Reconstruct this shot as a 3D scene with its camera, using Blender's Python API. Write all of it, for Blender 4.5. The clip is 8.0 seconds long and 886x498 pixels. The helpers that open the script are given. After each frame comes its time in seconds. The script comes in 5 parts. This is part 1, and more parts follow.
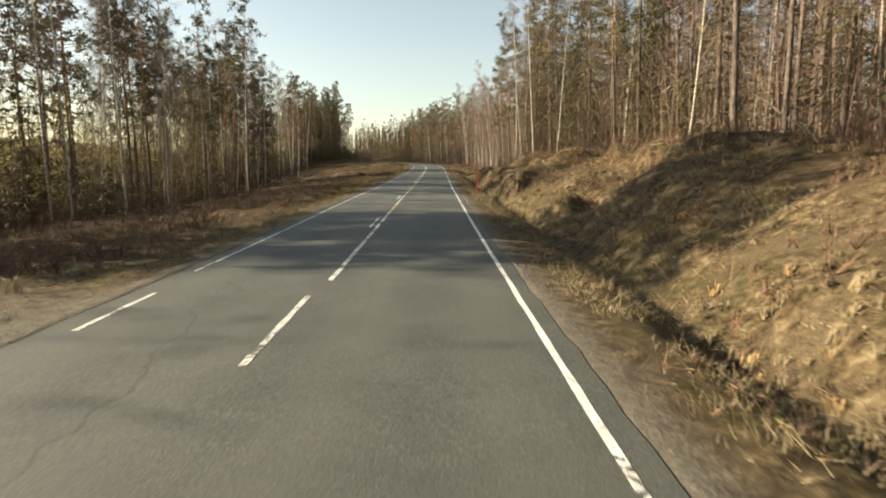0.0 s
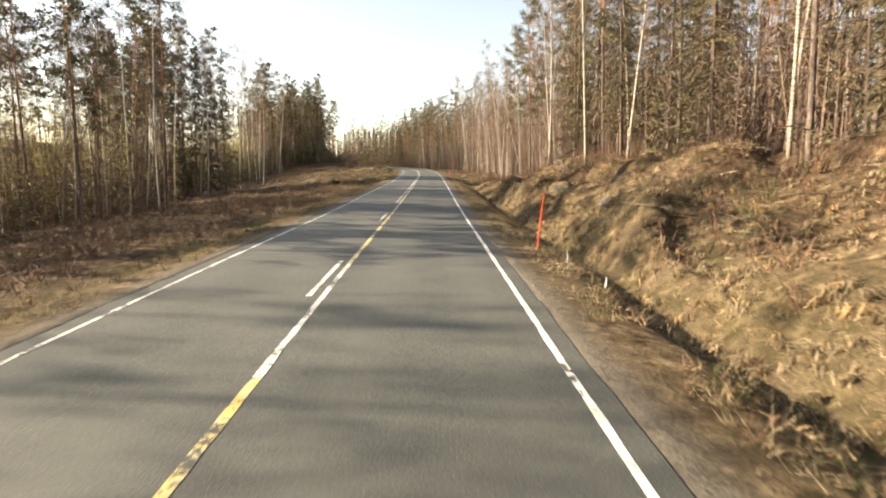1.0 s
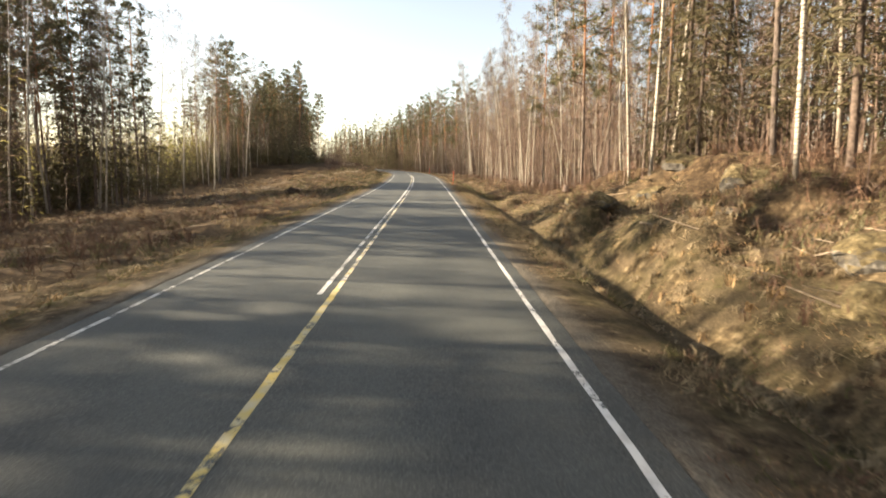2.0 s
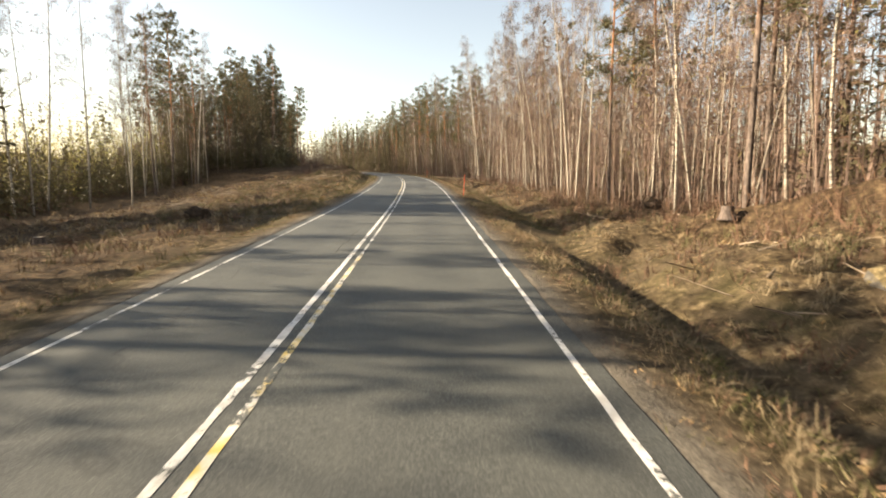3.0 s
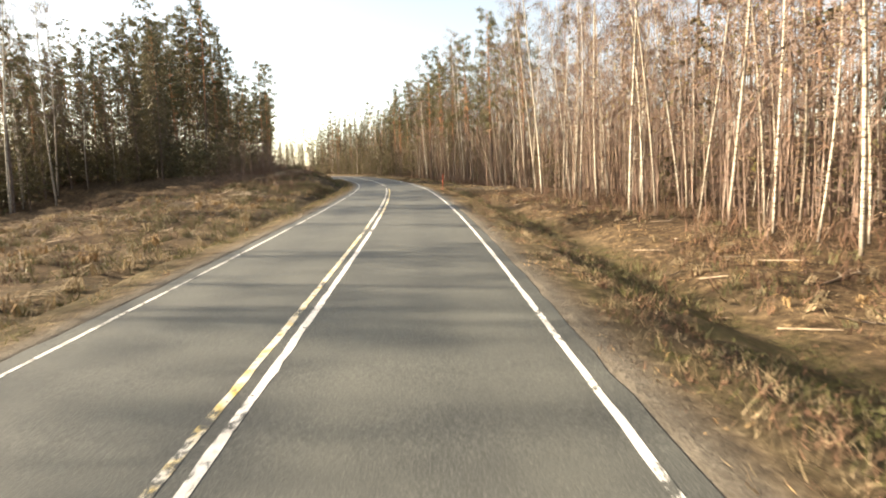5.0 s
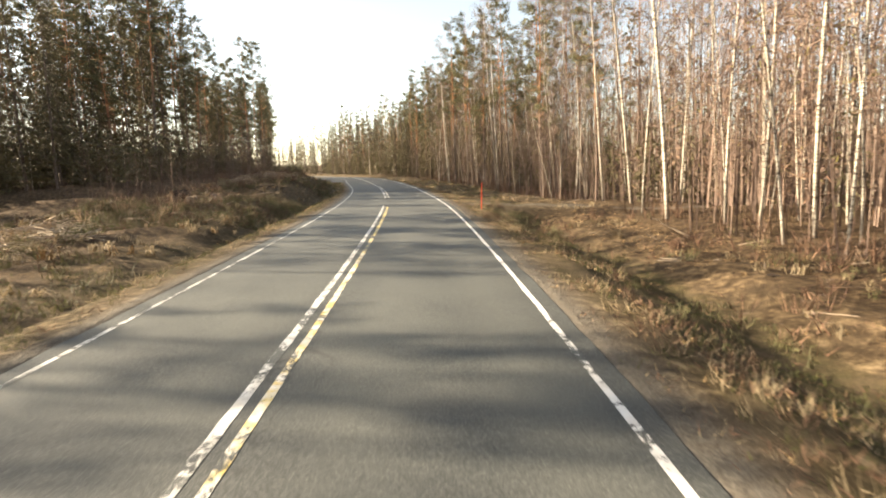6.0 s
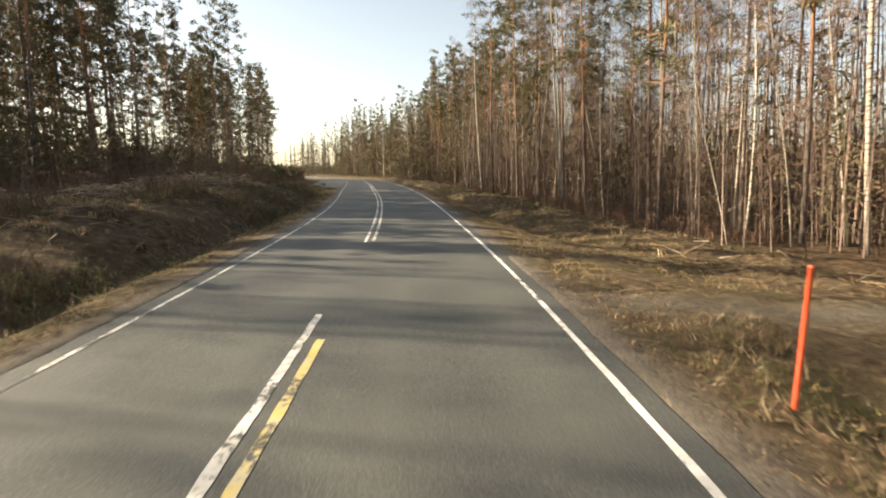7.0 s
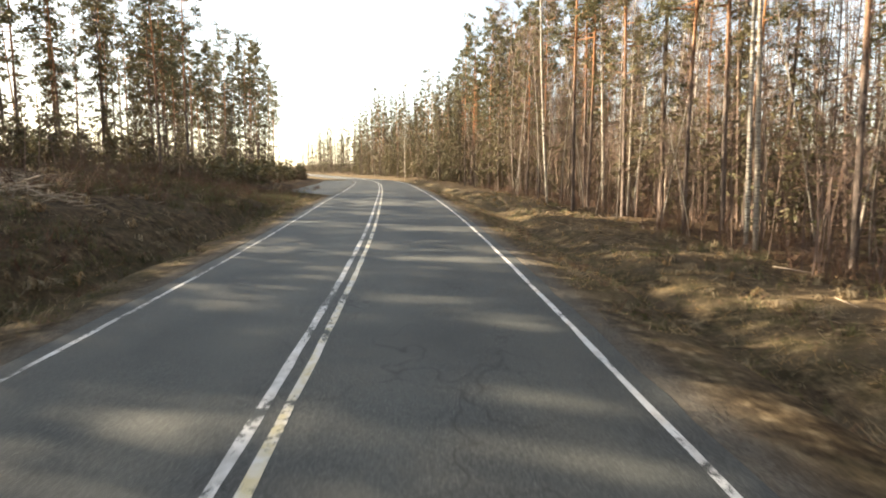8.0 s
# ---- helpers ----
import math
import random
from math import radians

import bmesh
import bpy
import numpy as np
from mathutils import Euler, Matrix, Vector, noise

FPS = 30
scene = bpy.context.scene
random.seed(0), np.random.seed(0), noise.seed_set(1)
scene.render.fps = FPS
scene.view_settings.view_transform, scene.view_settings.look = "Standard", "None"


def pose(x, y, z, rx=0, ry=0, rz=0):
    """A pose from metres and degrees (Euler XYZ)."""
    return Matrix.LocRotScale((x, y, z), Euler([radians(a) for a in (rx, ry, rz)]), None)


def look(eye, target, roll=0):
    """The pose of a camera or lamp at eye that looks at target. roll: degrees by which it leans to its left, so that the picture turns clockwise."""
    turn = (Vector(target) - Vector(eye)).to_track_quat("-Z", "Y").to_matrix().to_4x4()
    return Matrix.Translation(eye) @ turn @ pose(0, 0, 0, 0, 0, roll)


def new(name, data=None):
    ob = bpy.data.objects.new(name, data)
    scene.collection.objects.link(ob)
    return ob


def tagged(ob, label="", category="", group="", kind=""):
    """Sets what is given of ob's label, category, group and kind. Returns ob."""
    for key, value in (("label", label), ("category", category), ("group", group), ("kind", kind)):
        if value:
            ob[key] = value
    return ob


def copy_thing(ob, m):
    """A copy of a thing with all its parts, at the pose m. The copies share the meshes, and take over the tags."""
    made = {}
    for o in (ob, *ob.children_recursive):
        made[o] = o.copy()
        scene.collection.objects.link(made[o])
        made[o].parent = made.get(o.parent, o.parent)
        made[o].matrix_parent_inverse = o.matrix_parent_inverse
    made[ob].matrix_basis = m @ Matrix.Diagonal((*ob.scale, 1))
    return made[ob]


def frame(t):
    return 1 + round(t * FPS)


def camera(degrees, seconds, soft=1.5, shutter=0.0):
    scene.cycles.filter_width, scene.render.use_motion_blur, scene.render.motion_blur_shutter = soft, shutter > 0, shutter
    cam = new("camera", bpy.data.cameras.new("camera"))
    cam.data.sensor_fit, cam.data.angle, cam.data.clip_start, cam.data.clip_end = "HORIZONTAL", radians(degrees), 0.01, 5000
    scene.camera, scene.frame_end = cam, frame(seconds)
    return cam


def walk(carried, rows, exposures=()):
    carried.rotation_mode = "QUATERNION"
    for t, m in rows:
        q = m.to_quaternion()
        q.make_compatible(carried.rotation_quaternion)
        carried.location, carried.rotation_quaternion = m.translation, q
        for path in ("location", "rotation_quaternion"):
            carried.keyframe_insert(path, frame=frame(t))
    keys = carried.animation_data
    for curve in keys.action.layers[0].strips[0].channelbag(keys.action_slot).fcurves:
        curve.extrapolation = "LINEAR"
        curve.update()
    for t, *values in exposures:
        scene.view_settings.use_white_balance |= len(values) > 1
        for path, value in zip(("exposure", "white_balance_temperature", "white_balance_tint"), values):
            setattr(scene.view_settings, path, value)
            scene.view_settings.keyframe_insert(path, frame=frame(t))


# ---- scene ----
# ---- camera and its drive ----
cam = camera(80.0, 8.0, soft=1.9, shutter=0.07)
# seconds, x, y, z, then the three turns in degrees
ROWS = [
    (0.0, -0.045, -0.001, 2.050, 80.439, 0.177, -1.171),
    (0.5, -0.098, 10.289, 2.067, 80.723, -0.236, -1.657),
    (1.0, -0.114, 20.486, 2.044, 80.938, -0.544, -1.837),
    (1.5, -0.109, 31.016, 2.091, 81.116, -0.544, -2.014),
    (2.0, -0.081, 41.319, 2.033, 81.292, -1.265, -2.213),
    (3.5, 0.366, 71.732, 2.174, 81.468, 0.203, -2.604),
    (4.0, 0.522, 81.784, 2.270, 81.452, 0.887, -2.500),
    (4.5, 0.576, 91.759, 2.376, 81.477, 0.937, -1.933),
    (6.0, -0.046, 121.504, 2.836, 81.347, 1.071, 1.049),
    (6.5, -0.679, 131.898, 2.901, 81.375, 0.773, 2.082),
    (7.0, -1.606, 142.510, 2.958, 81.586, 0.119, 3.197),
    (7.5, -2.792, 152.970, 2.984, 81.382, -0.998, 4.484),
    (8.0, -4.199, 163.258, 2.980, 81.509, -0.504, 5.882),
]
# seconds, stops, kelvin, tint: the camera's own exposure wanders as it passes light and shade
EXPOSURES = [
    (0.0, 1.60, 7600.0, 4.0),
    (0.5, 1.49, 7600.0, 0.0),
    (1.0, 2.18, 7600.0, 10.5),
    (1.5, 2.22, 7600.0, 10.5),
    (2.0, 2.17, 7600.0, 10.5),
    (3.5, 1.90, 7600.0, 10.5),
    (4.0, 1.92, 7600.0, 10.5),
    (4.5, 2.26, 7600.0, 10.5),
    (6.0, 2.31, 7600.0, 10.5),
    (6.5, 1.89, 7600.0, 10.5),
    (7.0, 1.86, 7600.0, 10.5),
    (7.5, 1.98, 7600.0, 10.5),
    (8.0, 2.55, 7600.0, 10.5),
]
walk(cam, [(t, pose(x, y, z, rx, ry, rz)) for t, x, y, z, rx, ry, rz in ROWS], EXPOSURES)

# ---- sky and sun ----
SUN_ELEVATION, SUN_AHEAD = 21.5, 7.0  # degrees above the horizon; degrees ahead of square left
sun_way = Vector((-math.cos(radians(SUN_AHEAD)) * math.cos(radians(SUN_ELEVATION)),
                  math.sin(radians(SUN_AHEAD)) * math.cos(radians(SUN_ELEVATION)),
                  math.sin(radians(SUN_ELEVATION))))
world = bpy.data.worlds.new("spring_sky")
scene.world = world
world.use_nodes = True
wn, wl = world.node_tree.nodes, world.node_tree.links
sky = wn.new("ShaderNodeTexSky")
sky.sky_type, sky.sun_disc = "NISHITA", False
sky.sun_elevation = radians(SUN_ELEVATION)
sky.sun_rotation = math.atan2(sun_way.x, sun_way.y)
sky.air_density, sky.dust_density, sky.ozone_density = 1.0, 0.8, 1.0
wn["Background"].inputs["Strength"].default_value = 0.072
# a thin milky veil of spring haze takes part of the blue away
veil = wn.new("ShaderNodeHueSaturation")
veil.inputs["Saturation"].default_value = 0.72
wl.new(sky.outputs["Color"], veil.inputs["Color"])
wl.new(veil.outputs["Color"], wn["Background"].inputs["Color"])
sun_data = bpy.data.lights.new("sun", "SUN")
sun_data.energy, sun_data.angle, sun_data.color = 5.0, radians(0.5), (1.0, 0.89, 0.74)
sun = new("sun", sun_data)
sun.matrix_world = look(sun_way * 100, (0, 0, 0))

# ---- the road's line: right edge line x and height at every 15 m ----
EDGE_X = [1.23, 1.28, 1.38, 1.54, 1.73, 1.93, 2.05, 1.98, 1.6, 0.8, -0.48, -2.46, -4.80, -7.6, -10.75, -14.15, -17.85, -22.4, -28.4, -36.4]
EDGE_Z = [0.03, -0.03, -0.01, -0.05, 0.05, 0.14, 0.29, 0.53, 0.74, 0.87, 0.94, 0.97, 1.02, 1.06, 1.09, 1.10, 1.09, 1.06, 1.02, 0.98]
STEP, LANES = 15.0, 5.81  # LANES: from edge line to edge line


def spline(values, y):
    u = y / STEP
    last = len(values) - 1
    if u <= 0:
        return values[0] + (values[1] - values[0]) * u
    if u >= last:
        return values[last] + (values[last] - values[last - 1]) * (u - last)
    i = min(int(u), last - 1)
    s = u - i
    a, b, c, d = values[max(i - 1, 0)], values[i], values[i + 1], values[min(i + 2, last)]
    if i == last - 1:
        d = 2 * c - b
    if i == 0:
        a = 2 * b - c
    return b + 0.5 * s * (c - a + s * (2 * a - 5 * b + 4 * c - d + s * (3 * (b - c) + d - a)))


def road_x(y, u):
    """x at y, u metres to the right of the right edge line."""
    slope = (spline(EDGE_X, y + 2) - spline(EDGE_X, y - 2)) / 4
    s = min(1.0, max(0.0, (y - 160) / 40))
    wider = 0.20 * s * s * (3 - 2 * s)  # the lanes widen through the bend
    if u < 0:
        u += max(u, -LANES) * wider
    return spline(EDGE_X, y) + u * math.sqrt(1 + slope * slope)


def road_z(y):
    if y > 285:
        return spline(EDGE_Z, 285) + 0.3 * (1 - math.exp(-(y - 285) / 60))
    return spline(EDGE_Z, y)


# cross sections beside the road, from the edge line outwards: y, then pairs (distance, height above the road)
RIGHT = [
    (-30, (2.6, -0.65), (4.3, 0.5), (6.3, 1.7), (8.5, 2.4), (20, 3.1), (60, 4.5)),
    (16, (2.6, -0.65), (4.3, 0.5), (6.3, 1.7), (8.5, 2.4), (20, 3.1), (60, 4.5)),
    (27, (2.6, -0.7), (4.0, -0.1), (6.0, 0.8), (9.0, 2.0), (20, 3.0), (60, 4.5)),
    (36, (2.6, -0.7), (3.6, 0.3), (5.6, 1.1), (9.0, 2.0), (20, 3.0), (60, 4.5)),
    (42, (2.7, -0.75), (4.0, 0.1), (6.0, 0.7), (9.5, 2.2), (20, 3.2), (60, 4.0)),
    (48, (2.7, -0.75), (4.0, 0.5), (5.8, 1.0), (9.5, 2.1), (20, 3.0), (60, 4.0)),
    (60, (2.8, -0.85), (4.6, 0.3), (6.2, 0.8), (9.5, 1.9), (20, 2.8), (60, 3.5)),
    (72, (2.9, -0.9), (4.8, 0.0), (6.6, 0.35), (9.5, 1.5), (20, 2.4), (60, 3.0)),
    (84, (2.4, -0.45), (4.0, -0.9), (5.8, -0.35), (9.5, 0.1), (20, 0.4), (60, 1.0)),
    (100, (2.4, -0.45), (4.0, -0.95), (5.9, -0.5), (9.0, -0.35), (20, -0.4), (60, 0.0)),
    (140, (2.4, -0.48), (4.1, -1.0), (6.0, -0.6), (9.0, -0.5), (20, -0.7), (60, -0.5)),
    (146, (2.4, -0.48), (4.1, -1.0), (6.0, -0.6), (9.0, -0.5), (20, -0.7), (60, -0.5)),
    (149.5, (3.8, -0.16), (5.6, -0.2), (7.0, -0.24), (9.0, -0.3), (20, -0.6), (60, -0.5)),
    (158, (3.8, -0.25), (5.6, -0.3), (7.0, -0.35), (9.0, -0.45), (20, -0.8), (60, -0.5)),
    (167, (3.0, -1.0), (5.0, -0.5), (7.0, -0.55), (9.0, -0.8), (20, -1.4), (60, -1.0)),
    (200, (3.4, -0.65), (5.0, -0.3), (7.0, -0.3), (9.0, -0.5), (20, -0.8), (60, 0.0)),
    (300, (3.4, -0.5), (5.0, 0.0), (7.0, 0.2), (9.0, 0.4), (20, 0.8), (60, 2.0)),
]
LEFT = [
    (-30, (2.4, -0.6), (4.2, -0.6), (7.0, -0.8), (10, -1.2), (30, -2.4), (60, -2.4)),
    (1, (2.4, -0.15), (4.2, -0.25), (7.0, -0.6), (10, -1.1), (30, -2.4), (60, -2.4)),
    (8, (2.4, -0.15), (4.2, -0.25), (7.0, -0.6), (10, -1.1), (30, -2.4), (60, -2.4)),
    (15, (2.4, -0.6), (4.2, -0.7), (7.0, -0.9), (10, -1.4), (30, -2.6), (60, -2.6)),
    (60, (2.4, -0.7), (4.2, -0.75), (7.0, -1.0), (10, -1.5), (30, -3.3), (60, -3.2)),
    (110, (2.4, -0.7), (4.2, -0.65), (7.0, -0.9), (10, -1.3), (30, -3.1), (60, -3.0)),
    (130, (2.2, -0.55), (3.8, -0.3), (5.6, -0.2), (8.5, -0.4), (30, -2.4), (60, -2.4)),
    (146, (2.2, -0.5), (3.8, 0.1), (5.6, 0.3), (8.5, 0.2), (30, -1.8), (60, -2.0)),
    (162, (2.2, -0.45), (3.4, 0.4), (5.0, 0.9), (8.5, 1.0), (30, 0.8), (60, 0.4)),
    (182, (2.2, -0.45), (3.4, 0.5), (5.0, 1.2), (8.5, 1.5), (30, 2.0), (60, 2.0)),
    (201, (2.2, -0.12), (3.8, -0.12), (5.6, -0.1), (8.5, 0.4), (30, 0.8), (60, 0.8)),
    (258, (2.2, -0.12), (3.8, -0.12), (5.6, -0.1), (8.5, 0.2), (30, 0.5), (60, 0.5)),
    (300, (2.2, -0.4), (3.8, -0.2), (5.6, -0.1), (8.5, 0.0), (30, 0.0), (60, 0.0)),
]


def cross(table, y):
    if y <= table[0][0]:
        return table[0][1:]
    for a, b in zip(table, table[1:]):
        if y <= b[0]:
            s = (y - a[0]) / (b[0] - a[0])
            s = s * s * (3 - 2 * s)
            return [(p[0] + (q[0] - p[0]) * s, p[1] + (q[1] - p[1]) * s) for p, q in zip(a[1:], b[1:])]
    return table[-1][1:]


def lumps(x, y, size):
    return noise.noise(Vector((x / size, y / size, 3.7)))


SHOULDER = 0.42


def ground_z(y, u):
    """Height of the ground at y and u metres right of the right edge line."""
    base = road_z(y)
    if -LANES - 0.26 <= u <= 0.22:
        return base - 0.06
    d = u if u > 0 else -LANES - u
    nodes = [(0.25, -0.008), (SHOULDER, -0.012), (1.5, -0.09), *cross(RIGHT if u > 0 else LEFT, y), (115, 9.0 if u > 0 else 7.0 - 6.5 * min(1.0, max(0.0, (y - 200) / 40))), (400, 12.0)]
    z = nodes[-1][1]
    for a, b in zip(nodes, nodes[1:]):
        if d <= b[0]:
            s = max(0.0, (d - a[0]) / (b[0] - a[0]))
            if b[0] - a[0] > 0.5:
                s = 0.5 * s + 0.5 * s * s * (3 - 2 * s)
            z = a[1] + (b[1] - a[1]) * s
            break
    x = road_x(y, u)
    rough = min(1.0, max(0.0, (d - 1.0) / 2.5))
    if u < 0 and 196 < y < 262 and d < 8:  # the lay-by's bed is graded flat
        rough *= min(1.0, max(0.0, (d - 5.5) / 2.5, (202 - y) / 6, (y - 256) / 6))
    far = min(1.0, max(0.0, (d - 40) / 60))
    if u > 0 and y < 84 and d > 3:
        z += 0.75 * lumps(x + 7, y, 6.0) * min(1.0, (d - 3) / 2) * min(1.0, (84 - y) / 12)
    if u < 0 and 138 < y < 201 and d > 2.6:
        z += 0.5 * lumps(x + 3, y, 4.5) * min(1.0, (d - 2.6) / 1.5) * min(1.0, (y - 138) / 8, (201 - y) / 8)
    if u < 0 and 20 < y < 165 and d > 5:  # furrowed clearing
        z += 0.42 * lumps(x - 13, y, 2.3) * min(1.0, (d - 5) / 3, (165 - y) / 10, max(0.0, (34 - d) / 6))
    steep = 1.7 if (u > 0 and y < 62 and d > 3) else 1.0
    if u > 0 and 14 < y < 84 and d > 3:  # steep-sided turf hummocks and gullies
        step = min(1.0, max(0.0, (lumps(x + 19, y * 0.8, 3.6) + 0.10) / 0.22))
        z += (0.85 * step * step * (3 - 2 * step) - 0.35) * min(1.0, (d - 3) / 1.2) * min(1.0, (y - 14) / 6, (84 - y) / 8) * (1.0 if d < 16 else 0.4)
    z += rough * steep * (0.24 * lumps(x, y, 3.1) + 0.12 * lumps(x + 50, y, 1.2)) + rough * 0.07 * lumps(x, y + 9, 0.55)
    return base + z + far * 2.0 * lumps(x, y, 60)


def place(y, u, sink=0.0):
    return road_x(y, u), y, ground_z(y, u) - sink


# ---- mesh helpers ----
class Geo:
    """Triangles gathered from many small pieces, with a material number each."""

    def __init__(self):
        self.v, self.t, self.m, self.n = [], [], [], 0

    def add(self, verts, tris, mat=0):
        verts, tris = np.asarray(verts, float), np.asarray(tris, int)
        self.v.append(verts)
        self.t.append(tris + self.n)
        self.m.append(np.full(len(tris), mat, int) if np.isscalar(mat) else np.asarray(mat, int))
        self.n += len(verts)

    def tube(self, points, radii, sides=5, mat=0, cap=False):
        points = np.asarray(points, float)
        k = len(points)
        way = np.gradient(points, axis=0)
        way /= np.linalg.norm(way, axis=1)[:, None] + 1e-9
        ref = np.array([1.0, 0, 0]) if abs(way[0][0]) < 0.8 else np.array([0, 1.0, 0])
        e1 = np.cross(way, ref)
        e1 /= np.linalg.norm(e1, axis=1)[:, None] + 1e-9
        e2 = np.cross(way, e1)
        a = np.arange(sides) * 2 * math.pi / sides
        ring = points[:, None] + np.asarray(radii)[:, None, None] * (np.cos(a)[None, :, None] * e1[:, None] + np.sin(a)[None, :, None] * e2[:, None])
        tris = []
        for i in range(k - 1):
            for j in range(sides):
                p, q = i * sides + j, i * sides + (j + 1) % sides
                tris += [(p, p + sides, q), (q, p + sides, q + sides)]
        if cap:
            tris += [((k - 1) * sides, (k - 1) * sides + j, (k - 1) * sides + j + 1) for j in range(1, sides - 1)]
        self.add(ring.reshape(-1, 3), tris, mat)

    def blades(self, roots, tips, width, mat=0, rng=None):
        """One slim triangle from each root to its tip."""
        roots, tips = np.asarray(roots, float), np.asarray(tips, float)
        n = len(roots)
        side = np.cross(tips - roots, rng.normal(size=(n, 3)))
        side /= np.linalg.norm(side, axis=1)[:, None] + 1e-9
        w = np.broadcast_to(np.asarray(width, float), (n,))[:, None] * 0.5
        v = np.stack([roots - side * w, roots + side * w, tips], 1).reshape(-1, 3)
        self.add(v, np.arange(3 * n).reshape(n, 3), mat)

    def merged(self):
        return np.concatenate(self.v), np.concatenate(self.t), np.concatenate(self.m)

    def mesh(self, name, materials, smooth=True):
        v, t, m = self.merged()
        return raw_mesh(name, v, t, m, materials, smooth)


def raw_mesh(name, v, t, m, materials, smooth=True):
    me = bpy.data.meshes.new(name)
    me.vertices.add(len(v))
    me.vertices.foreach_set("co", np.ascontiguousarray(v, dtype=np.float32).ravel())
    me.loops.add(len(t) * 3)
    me.loops.foreach_set("vertex_index", np.ascontiguousarray(t, dtype=np.int32).ravel())
    me.polygons.add(len(t))
    me.polygons.foreach_set("loop_start", np.arange(0, len(t) * 3, 3, dtype=np.int32))
    for mat in materials:
        me.materials.append(mat)
    me.polygons.foreach_set("material_index", np.ascontiguousarray(m, dtype=np.int32))
    me.polygons.foreach_set("use_smooth", np.full(len(t), smooth))
    me.update(calc_edges=True)
    return me


def part(name, data, parent, label=""):
    ob = new(name, data)
    ob.parent = parent
    return tagged(ob, label)


def bm_mesh(name, bm, material):
    me = bpy.data.meshes.new(name)
    bm.to_mesh(me)
    bm.free()
    me.materials.append(material)
    return me


# ---- materials ----
def material(name, rough=0.8, spec=0.3):
    mat = bpy.data.materials.new(name)
    mat.use_nodes = True
    n = mat.node_tree.nodes
    b = n["Principled BSDF"]
    b.inputs["Roughness"].default_value = rough
    b.inputs["Specular IOR Level"].default_value = spec
    return mat, n, mat.node_tree.links, b


def ramp(n, l, source, stops):
    r = n.new("ShaderNodeValToRGB")
    e = r.color_ramp.elements
    while len(e) < len(stops):
        e.new(0.5)
    for el, (at, col) in zip(e, stops):
        el.position, el.color = at, (*col, 1) if len(col) == 3 else col
    l.new(source, r.inputs["Fac"])
    return r.outputs["Color"]


def noise_tex(n, l, vector, scale, detail=4.0, rough=0.6):
    t = n.new("ShaderNodeTexNoise")
    t.inputs["Scale"].default_value, t.inputs["Detail"].default_value, t.inputs["Roughness"].default_value = scale, detail, rough
    if vector is not None:
        l.new(vector, t.inputs["Vector"])
    return t.outputs["Fac"]


def mixed(n, l, fac, a, b, mode="MIX"):
    m = n.new("ShaderNodeMix")
    m.data_type, m.blend_type = "RGBA", mode
    for sock, val in ((m.inputs[0], fac), (m.inputs[6], a), (m.inputs[7], b)):
        if hasattr(val, "links"):
            l.new(val, sock)
        elif isinstance(val, (int, float)):
            sock.default_value = val
        else:
            sock.default_value = (*val, 1)
    return m.outputs[2]


def maths(n, l, op, a, b=0.0, clamp=False):
    m = n.new("ShaderNodeMath")
    m.operation, m.use_clamp = op, clamp
    for sock, val in zip(m.inputs, (a, b)):
        if hasattr(val, "links"):
            l.new(val, sock)
        else:
            sock.default_value = val
    return m.outputs[0]


def bumped(n, l, b, height, strength, distance):
    u = n.new("ShaderNodeBump")
    u.inputs["Strength"].default_value, u.inputs["Distance"].default_value = strength, distance
    l.new(height, u.inputs["Height"])
    l.new(u.outputs["Normal"], b.inputs["Normal"])


def position(n):
    return n.new("ShaderNodeNewGeometry").outputs["Position"]


def stretched(n, l, vector, scale):
    m = n.new("ShaderNodeMapping")
    m.inputs["Scale"].default_value = scale
    l.new(vector, m.inputs["Vector"])
    return m.outputs["Vector"]


def asphalt_colour(n, l):
    """Grey asphalt with aggregate, patches and wheel tracks; the map holds metres across and along the road."""
    pos = position(n)
    grain = noise_tex(n, l, pos, 55, 4, 0.8)
    blotch = noise_tex(n, l, pos, 0.7, 5, 0.6)
    col = ramp(n, l, grain, [(0.36, (0.032, 0.033, 0.030)), (0.52, (0.065, 0.070, 0.066)), (0.68, (0.165, 0.166, 0.148))])
    col = mixed(n, l, 0.8, col, ramp(n, l, blotch, [(0.3, (0.36, 0.36, 0.36)), (0.7, (0.62, 0.61, 0.58))]), "OVERLAY")
    uv = n.new("ShaderNodeUVMap").outputs["UV"]
    sep = n.new("ShaderNodeSeparateXYZ")
    l.new(uv, sep.inputs[0])
    w = maths(n, l, "COSINE", maths(n, l, "MULTIPLY", maths(n, l, "ADD", sep.outputs[0], 2.2), 3.9))
    streak = noise_tex(n, l, stretched(n, l, uv, (3.0, 0.05, 1)), 1.0, 4)
    w = maths(n, l, "MULTIPLY", maths(n, l, "ADD", maths(n, l, "MULTIPLY", w, 0.5), 0.5), streak, True)
    col = mixed(n, l, w, col, mixed(n, l, 0.45, col, (0.115, 0.117, 0.102)))
    return col, grain


